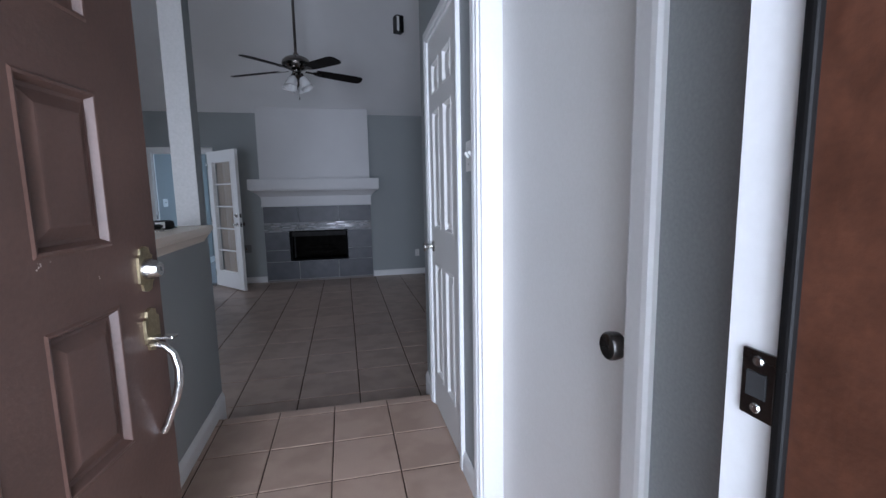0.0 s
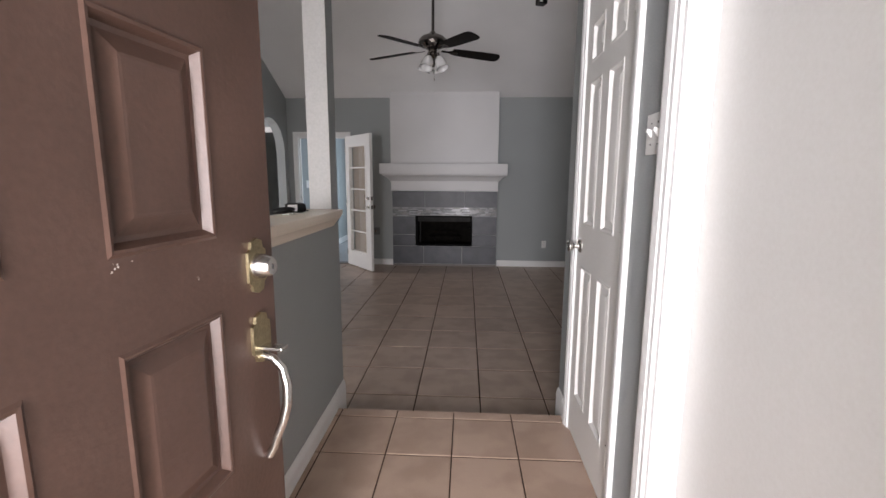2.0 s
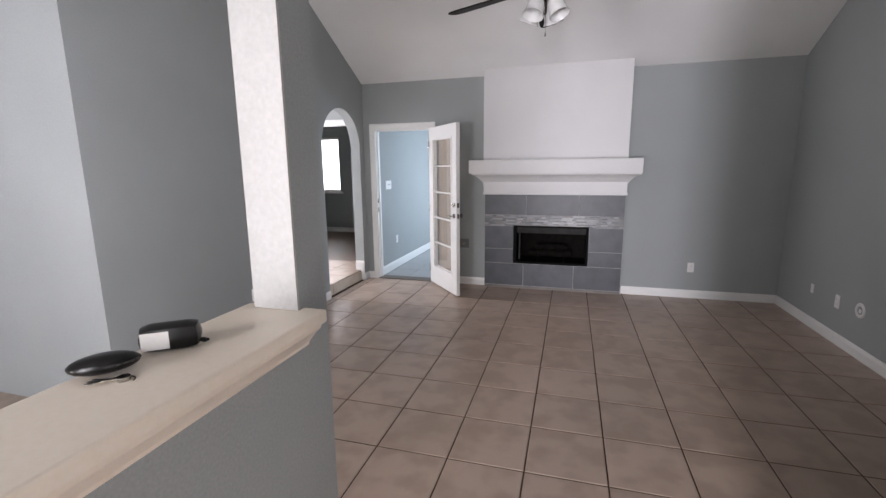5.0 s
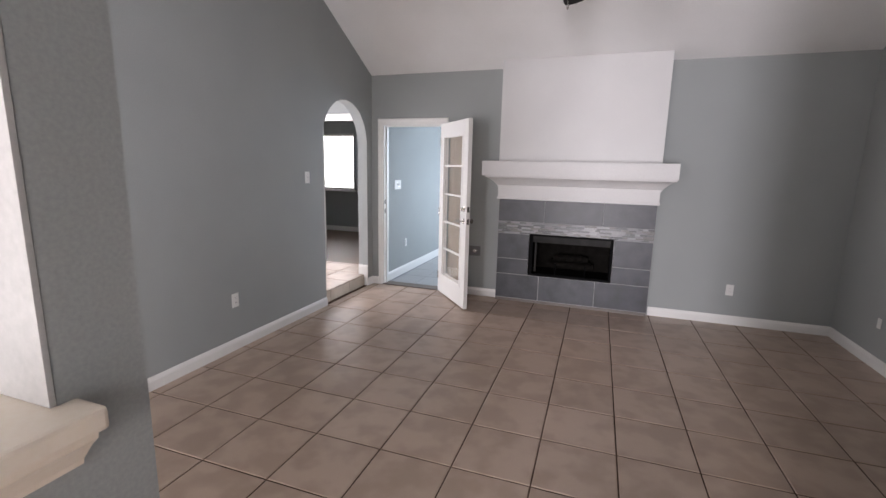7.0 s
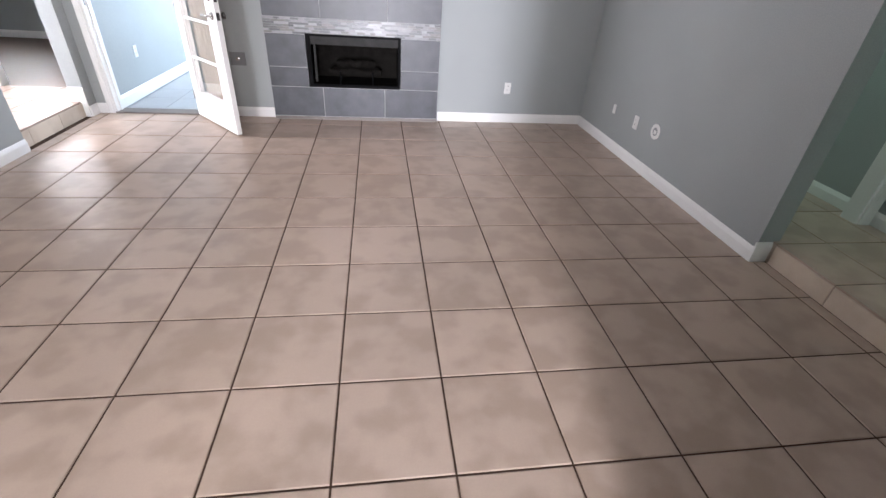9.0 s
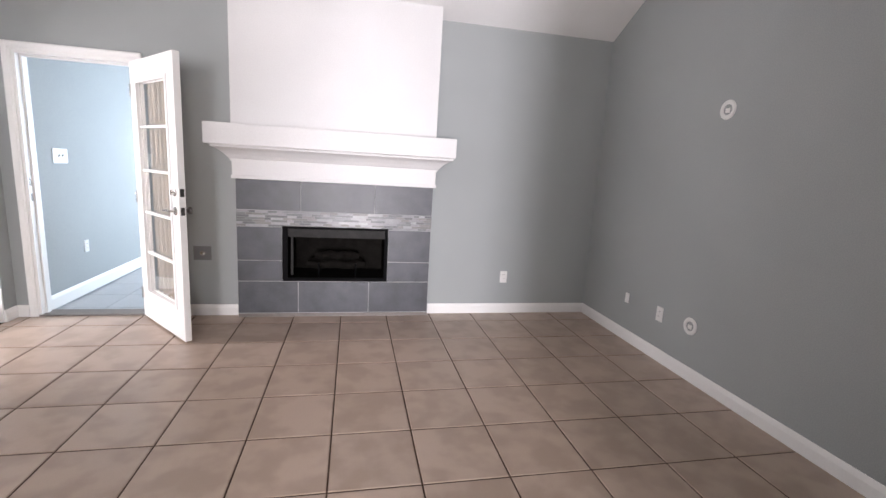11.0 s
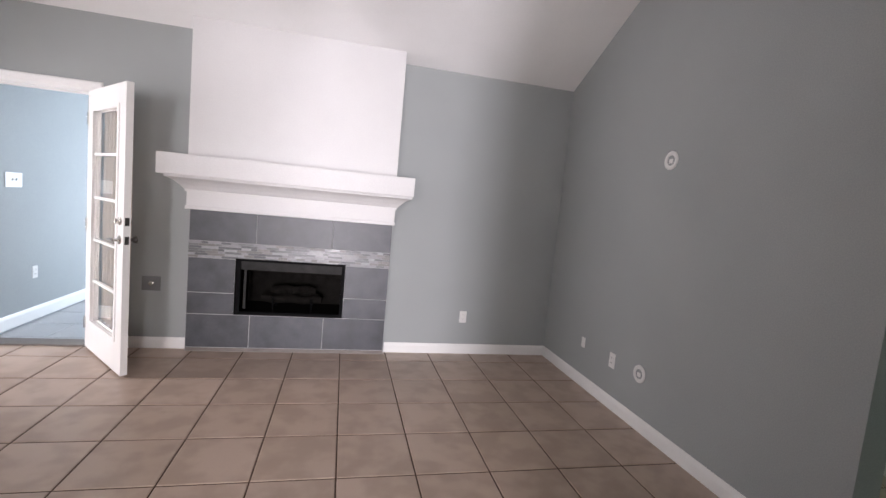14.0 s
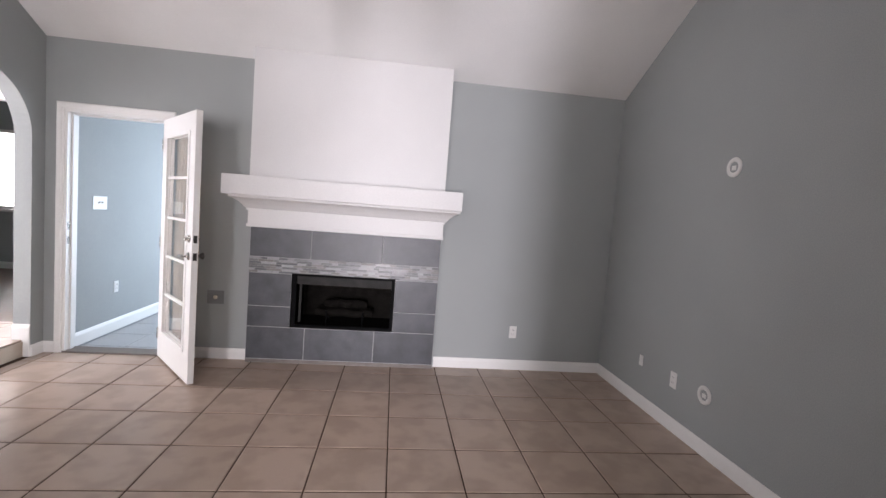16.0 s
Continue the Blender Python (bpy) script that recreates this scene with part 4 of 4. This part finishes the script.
# ---- ledge cap ----
cap = thing("ledge_cap", "cream painted moulded ledge cap on the half wall", "ledge cap")
CAPX0, CAPX1 = HX0 - 0.108, HX0
bm = bmesh.new()
add_box(bm, CAPX0 - 0.042, CAPX1 + 0.054, OPEN0 - 0.085, POST0 + 0.024, LEDGE + 0.040, LEDGE + 0.070, 0.006)
part("cap_board", bm, CREAM, cap)
for x, s in ((CAPX1, 1), (CAPX0, -1)):
    bm = bmesh.new()
    prof = [(0, -0.016), (0.007, -0.016), (0.009, -0.008), (0.014, -0.002), (0.020, 0.006), (0.030, 0.018), (0.041, 0.028), (0.044, 0.040), (0, 0.040)]
    y0, y1 = (OPEN0 - 0.055, POST0 + 0.016) if s > 0 else (OPEN0, POST0 - 0.002)
    add_prism(bm, [(x + s * d, LEDGE + z) for d, z in prof], "y", y0, y1)
    part("cap_moulding", bm, CREAM, cap)
boxes("cap_core", CREAM, cap, (CAPX0, CAPX1, OPEN0, POST0, LEDGE, LEDGE + 0.040))

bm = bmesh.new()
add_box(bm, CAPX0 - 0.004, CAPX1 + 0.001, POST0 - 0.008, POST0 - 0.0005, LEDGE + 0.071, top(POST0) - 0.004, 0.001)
structure(part("trim_post", bm, POSTPAINT), "white painted board on the post above the ledge, its colour toned down for strong light", "trim")

# ---- small fixtures ----


def wall_plate(name, label, category, m, w=0.07, h=0.115, kind="outlet", gangs=1):
    """A plate in its own frame: back at y = 0, front towards -y."""
    e = thing(name, label, category, m)
    bm = bmesh.new()
    add_box(bm, -w / 2, w / 2, -0.006, 0, -h / 2, h / 2, 0.0025)
    part("cover_plate", bm, PLASTIC, e)
    if kind == "outlet":
        for dz in (-0.0195, 0.0195):
            bm = bmesh.new()
            add_lathe(bm, [(0, 0), (0.0165, 0), (0.016, 0.002), (0, 0.002)], Matrix.Translation((0, -0.006, dz)) @ Euler((radians(90), 0, 0)).to_matrix().to_4x4(), 20)
            rec = part("socket", bm, PLASTIC, e)
            for dx in (-0.006, 0.006):
                boxes("slot", SHADOWSLOT, rec, (dx - 0.0012, dx + 0.0012, -0.0086, -0.0078, dz - 0.002, dz + 0.007))
    elif kind == "switch":
        for g in range(gangs):
            x = (g - (gangs - 1) / 2) * 0.046
            bm = bmesh.new()
            add_prism(bm, [(-0.006, -0.011), (-0.006, 0.011), (-0.019, 0.016), (-0.021, 0.007)], "x", x - 0.005, x + 0.005)
            part("toggle", bm, PLASTIC, e)
            for dz in (-0.03, 0.03):
                bm = bmesh.new()
                add_lathe(bm, [(0, 0), (0.003, 0), (0.002, 0.001), (0, 0.001)], Matrix.Translation((x, -0.006, dz)) @ Euler((radians(90), 0, 0)).to_matrix().to_4x4(), 10)
                part("screw", bm, CHROME, e)
    return e


def round_jack(label, m):
    e = thing("cable_port", label, "wall port", m)
    bm = bmesh.new()
    add_lathe(bm, [(0.034, 0), (0.062, 0), (0.062, 0.004), (0.056, 0.009), (0.040, 0.009), (0.034, 0.004)], Euler((radians(90), 0, 0)).to_matrix().to_4x4(), 32)
    part("ring", bm, PLASTIC, e, smooth=True)
    bm = bmesh.new()
    add_lathe(bm, [(0, 0.003), (0.035, 0.003), (0.035, 0.0), (0, 0.0)], Euler((radians(90), 0, 0)).to_matrix().to_4x4(), 24)
    part("insert", bm, GREY, e, "grey painted disc")
    boxes("flap", PLASTIC, e, (-0.017, 0.017, -0.0055, -0.003, -0.019, 0.010), bevel=0.001, label="white flap")
    return e


def on_north(x, z, y=YB):
    return pose(x, y, z, 0, 0, 0)


def on_east(y, z, x=XR):
    return pose(x, y, z, 0, 0, -90)


def on_west(y, z, x=XL):
    return pose(x, y, z, 0, 0, 90)


wall_plate("outlet", "white double outlet beside the fireplace", "outlet", on_north(1.511, 0.365))
wall_plate("outlet", "white double outlet low on the wall", "outlet", on_east(6.682, 0.363))
wall_plate("outlet", "white coaxial plate low on the wall", "outlet", on_east(7.105, 0.368), w=0.05, h=0.085, kind="plain")
round_jack("white round cable port high on the wall", on_east(6.345, 1.857))
round_jack("white round cable port low on the wall", on_east(6.364, 0.382))
wall_plate("outlet", "white double outlet low on the wall near the arch", "outlet", on_west(5.449, 0.42))
wall_plate("light_switch", "white single light switch beside the narrow arch", "light switch", on_west(6.466, 1.41), kind="switch")
wall_plate("light_switch", "white double light switch between the hall doors", "light switch", on_east(2.042, 1.525, HX1), w=0.116, kind="switch", gangs=2)
wall_plate("light_switch", "white single light switch in the corridor", "light switch", on_east(4.739, 1.515, CX), w=0.08, kind="switch")
wall_plate("light_switch", "white light switch in the room behind the corridor doorway", "light switch", on_east(5.527, 1.515, CX), kind="switch")
gas = thing("gas_valve", "dull grey metal gas valve plate with a chrome key socket", "gas valve", on_north(-1.205, 0.552))
bm = bmesh.new()
add_box(bm, -0.07, 0.07, -0.006, 0, -0.06, 0.06, 0.002)
part("cover_plate", bm, VALVE, gas)
bm = bmesh.new()
add_lathe(bm, [(0, 0), (0.02, 0), (0.018, 0.006), (0.011, 0.008), (0.010, 0.02), (0.005, 0.02), (0.005, 0.012), (0, 0.012)], Matrix.Translation((0.0, -0.006, 0.0)) @ Euler((radians(90), 0, 0)).to_matrix().to_4x4())
part("key_socket", bm, CHROME, gas, smooth=True)
wall_plate("thermostat", "small white control plate on the sunroom wall", "control plate", on_west(8.295, 1.295, XL + 0.14), w=0.20, h=0.125, kind="switch", gangs=2)
wall_plate("outlet", "white outlet on the sunroom wall", "outlet", on_west(8.57, 0.45, XL + 0.14))

glare = glow_material("overcast_glare", (1.0, 0.99, 0.97), 9.0)
bm = bmesh.new()
add_box(bm, -8.0, -3.2, BY1 + 1.2, BY1 + 1.25, -0.16, 4.0)
structure(part("backdrop", bm, glare), "plain bright sky beyond the bedroom window", "backdrop")

# Small speaker hung from the sloping ceiling.
spk_y = 6.12
dev = thing("ceiling_speaker", "small grey speaker box hung from the sloping ceiling", "speaker", pose(1.08, spk_y, top(spk_y), 0, 0, 20))
bm = bmesh.new()
add_box(bm, -0.05, 0.05, -0.045, 0.055, -0.20, 0.0, 0.008)
part("body", bm, BLACKPLASTIC, dev)
boxes("grille", PLASTIC, dev, (-0.048, -0.015, -0.052, -0.0455, -0.19, -0.02), bevel=0.003)
boxes("bracket", PEWTER, dev, (-0.015, 0.015, -0.01, 0.02, -0.02, 0.04))

# Key case with keys, and a small case, on the ledge.
LZ = LEDGE + 0.070
keys = thing("key_case", "black oval key case with loose silver keys on the ledge", "keys", pose(HX0 - 0.112, 2.655, LZ - 0.004, 0, 0, 25) @ Matrix.Diagonal((0.84, 0.84, 0.84, 1)))
bm = bmesh.new()
bmesh.ops.create_uvsphere(bm, u_segments=24, v_segments=12, radius=1.0, matrix=Matrix.Translation((0, 0, 0.026)) @ Euler((0, radians(-6), 0)).to_matrix().to_4x4() @ Matrix.Diagonal((0.062, 0.034, 0.018, 1)))
case = part("case_body", bm, BLACKPLASTIC, keys, smooth=True)
bm = bmesh.new()
add_tube(bm, [(0.060 * math.cos(a), 0.031 * math.sin(a), 0.027 + 0.006 * math.cos(a)) for a in np.linspace(0, 2 * math.pi, 29)], 0.0024, 6)
part("zip_seam", bm, PEWTER, case)
bm = bmesh.new()
ring = [(0.052 + 0.013 * math.cos(a), -0.034 + 0.013 * math.sin(a), 0.004 + 0.002 * math.sin(a)) for a in np.linspace(0, 2 * math.pi, 25)]
add_tube(bm, ring, 0.0016, 6)
part("key_ring", bm, CHROME, keys)
for k, (ang, dz) in enumerate(((172, 0.0016), (188, 0.0046), (205, 0.0076))):
    bm = bmesh.new()
    bow = [(0.011 * math.cos(a), 0.011 * math.sin(a)) for a in np.linspace(0.35, 2 * math.pi - 0.35, 15)]
    blade = [(0.052, -0.004), (0.056, 0.0), (0.052, 0.003), (0.046, 0.004), (0.042, 0.002), (0.036, 0.004), (0.030, 0.002), (0.024, 0.004)]
    add_prism(bm, bow + blade, "z", -0.0011, 0.0011)
    part("key", bm, CHROME, keys, m=pose(0.048, -0.034, dz + 0.004, 0, 0, ang))
fob = thing("black_case", "small rounded black case with a white label, on the ledge", "case", pose(HX0 - 0.100, 2.765, LZ, 0, 0, 38) @ Matrix.Diagonal((0.88, 0.88, 0.88, 1)))
bm = bmesh.new()
add_box(bm, -0.055, 0.055, -0.030, 0.030, 0, 0.052, 0.022)
body = part("case_body", bm, BLACKPLASTIC, fob, smooth=True)
boxes("label_patch", PLASTIC, fob, (-0.046, 0.002, -0.0312, -0.0298, 0.009, 0.044), bevel=0.0006, label="blank white label")
bm = bmesh.new()
add_tube(bm, [(0.050, -0.012, 0.012), (0.062, -0.016, 0.010), (0.066, -0.010, 0.010), (0.058, -0.004, 0.011), (0.050, -0.006, 0.012)], 0.003, 8)
part("strap_loop", bm, BLACKPLASTIC, fob, smooth=True)

# Windows.


def window(name, x0, x1, z0, z1, y, label, bars=1):
    e = structure(thing(name, label, "window"), label, "window")
    w = 0.045
    for b in ((x0, x0 + w, z0, z1), (x1 - w, x1, z0, z1), (x0 + w, x1 - w, z0, z0 + w), (x0 + w, x1 - w, z1 - w, z1)):
        boxes("window_frame", WHITE, e, (b[0], b[1], y - 0.03, y + 0.03, b[2], b[3]), bevel=0.003)
    for i in range(1, bars + 1):
        zz = z0 + (z1 - z0) * i / (bars + 1)
        boxes("window_bar", WHITE, e, (x0 + w, x1 - w, y - 0.02, y + 0.02, zz - 0.015, zz + 0.015))
    p = boxes("pane", GLASS, e, (x0 + w, x1 - w, y - 0.003, y + 0.003, z0 + w, z1 - w))
    p.visible_shadow = False
    return e


window("window_1", WX0, WX1, WZ0, WZ1, YF - 0.07, "wide white-framed dining room window")
window("window_2", -5.80, -4.76, 1.03, 2.20, BY1 + 0.07, "white-framed window, glaring with daylight", bars=0)
# The next two are added out of view, only to hold the corridor lamps.
window("window_unseen_1", 2.6, 3.35, 0.8, 2.2, 2.45, "narrow white-framed window added out of view to light the corridor")
window("window_unseen_2", 2.6, 3.35, 0.8, 2.2, 7.55, "narrow white-framed window added out of view to light the room behind the corridor")
window("window_3", -1.9, 1.2, 0.4, 2.3, 10.75, "wide white-framed sunroom window")
boxes("window_sill", WHITE, bpy.data.objects["window_2"], (-5.86, -4.70, BY1 - 0.07, BY1, 0.995, 1.03), bevel=0.006)

# ---- floors and their tiles ----
MESHES = {}


def tile_mesh(w, d, h=0.012, bev=0.004):
    key = (round(w, 3), round(d, 3), h)
    if key not in MESHES:
        vs, fs = [], []
        for (i, z) in ((0.0, 0.0), (0.0, h - bev * 0.6), (bev, h)):
            vs += [(i - w / 2, i - d / 2, z), (w / 2 - i, i - d / 2, z), (w / 2 - i, d / 2 - i, z), (i - w / 2, d / 2 - i, z)]
        for a in (0, 4):
            fs += [(a + k, a + (k + 1) % 4, a + 4 + (k + 1) % 4, a + 4 + k) for k in range(4)]
        fs.append((8, 9, 10, 11))
        me = bpy.data.meshes.new("tile")
        me.from_pydata(vs, [], fs)
        MESHES[key] = me
    return MESHES[key]


def lay_tiles(parent, mat, x0, x1, y0, y1, ox, oy, px, py, z, joint=0.006, seed=1):
    """Tiles over a rectangle on a grid through (ox, oy), cut at its edges; their tops at z."""
    rng = random.Random(seed)
    for i in range(math.floor((x0 - ox) / px), math.ceil((x1 - ox) / px)):
        for j in range(math.floor((y0 - oy) / py), math.ceil((y1 - oy) / py)):
            a, b = max(x0, ox + i * px + joint / 2), min(x1, ox + (i + 1) * px - joint / 2)
            c, d = max(y0, oy + j * py + joint / 2), min(y1, oy + (j + 1) * py - joint / 2)
            if b - a < 0.015 or d - c < 0.015:
                continue
            me = tile_mesh(b - a, d - c)
            if not me.materials:
                me.materials.append(mat)
            elif me.materials[0] != mat:
                me = me.copy()
                me.materials[0] = mat
            ob = new("tile", me)
            ob.parent = parent
            ob.matrix_basis = pose((a + b) / 2, (c + d) / 2, z - 0.012 + rng.uniform(-0.0005, 0.0005), rng.uniform(-0.06, 0.06), rng.uniform(-0.06, 0.06), 0)


floor = structure(boxes("floor", GROUT, None, (-5.05, XR + 0.10, YF, YB, -0.1, -0.0035)), "beige ceramic tile floor with dark joints", "floor")
lay_tiles(floor, TILE, XL, XR + 0.099, STEP + 0.01, YB, -0.042, 4.248, 0.4105, 0.4175, 0.0, 0.008)
lay_tiles(floor, TILE, -5.05, XL, YF, 4.12, -0.042, 4.248, 0.4105, 0.4175, 0.0, 0.008, seed=5)
lay_tiles(floor, TILE, XL, HX0 - 0.108, YF, 4.248 - 3 * 0.4175, -0.042, 4.248, 0.4105, 0.4175, 0.0, 0.008, seed=7)
hall = structure(boxes("floor_hall", GROUT, None, (HX0, HX1 + 0.2, YF - 0.02, STEP - 0.010, -0.1, HZ - 0.0035)), "raised entry floor of beige square tiles", "floor")
lay_tiles(hall, HALLTILE, HX0, HX1 + 0.1, YF - 0.01, STEP - 0.003, 0.212, 2.575, 0.306, 0.3200, HZ, seed=2)
for i in range(-3, 3):
    a, b = max(HX0, 0.218 + i * 0.3085 + 0.003), min(HX1, 0.218 + (i + 1) * 0.3085 - 0.003)
    if b - a > 0.02:
        boxes("riser_tile", HALLTILE, hall, (a, b, STEP - 0.0095, STEP, 0.0, HZ - 0.014), bevel=0.001)
cor = structure(boxes("floor_corridor", GROUT, None, (XR + 0.110, CX, 2.5, 7.5, -0.1, SZ - 0.0035)), "raised corridor floor of beige tiles", "floor")
lay_tiles(cor, TILE, XR + 0.102, CX, 2.5, 7.5, 2.44, 4.18, 0.4105, 0.4105, SZ, seed=3)
for j in range(-1, 3):
    a, b = max(4.03, 4.18 + j * 0.4105 + 0.003), min(5.03, 4.18 + (j + 1) * 0.4105 - 0.003)
    if b - a > 0.02:
        boxes("riser_tile", RISER, cor, (XR + 0.100, XR + 0.1095, a, b, 0.0, SZ - 0.014), bevel=0.001)
pas = structure(boxes("floor_passage", GROUT, None, (-4.3, XL - 0.055, 6.42, PY + 0.05, -0.1, SZ - 0.0035)), "raised sunlit passage floor of beige tiles", "floor")
lay_tiles(pas, TILE, -4.3, XL - 0.048, 6.42, PY + 0.05, -2.65, 6.9, 0.4105, 0.4105, SZ, seed=4)
for j in range(-1, 3):
    a, b = max(6.75, 6.9 + j * 0.4105 + 0.003), min(7.69, 6.9 + (j + 1) * 0.4105 - 0.003)
    if b - a > 0.02:
        boxes("riser_tile", RISER, pas, (XL - 0.0545, XL - 0.046, a, b, 0.0, SZ - 0.014), bevel=0.001)
structure(boxes("floor_bedroom", WOODFLOOR, None, (AX0, XL, PY + 0.05, BY1, -0.1, SZ)), "dark brown bedroom floor", "floor")
sunf = structure(boxes("floor_sunroom", PALEGROUT, None, (XL, 1.2, YB + 0.1, 10.7, -0.1, -0.0235)), "grey tiled sunroom floor", "floor")
lay_tiles(sunf, SUNTILE, XL + 0.14, 1.2, YB + 0.13, 10.7, -2.1, 8.1, 0.4105, 0.4105, -0.02, seed=6)
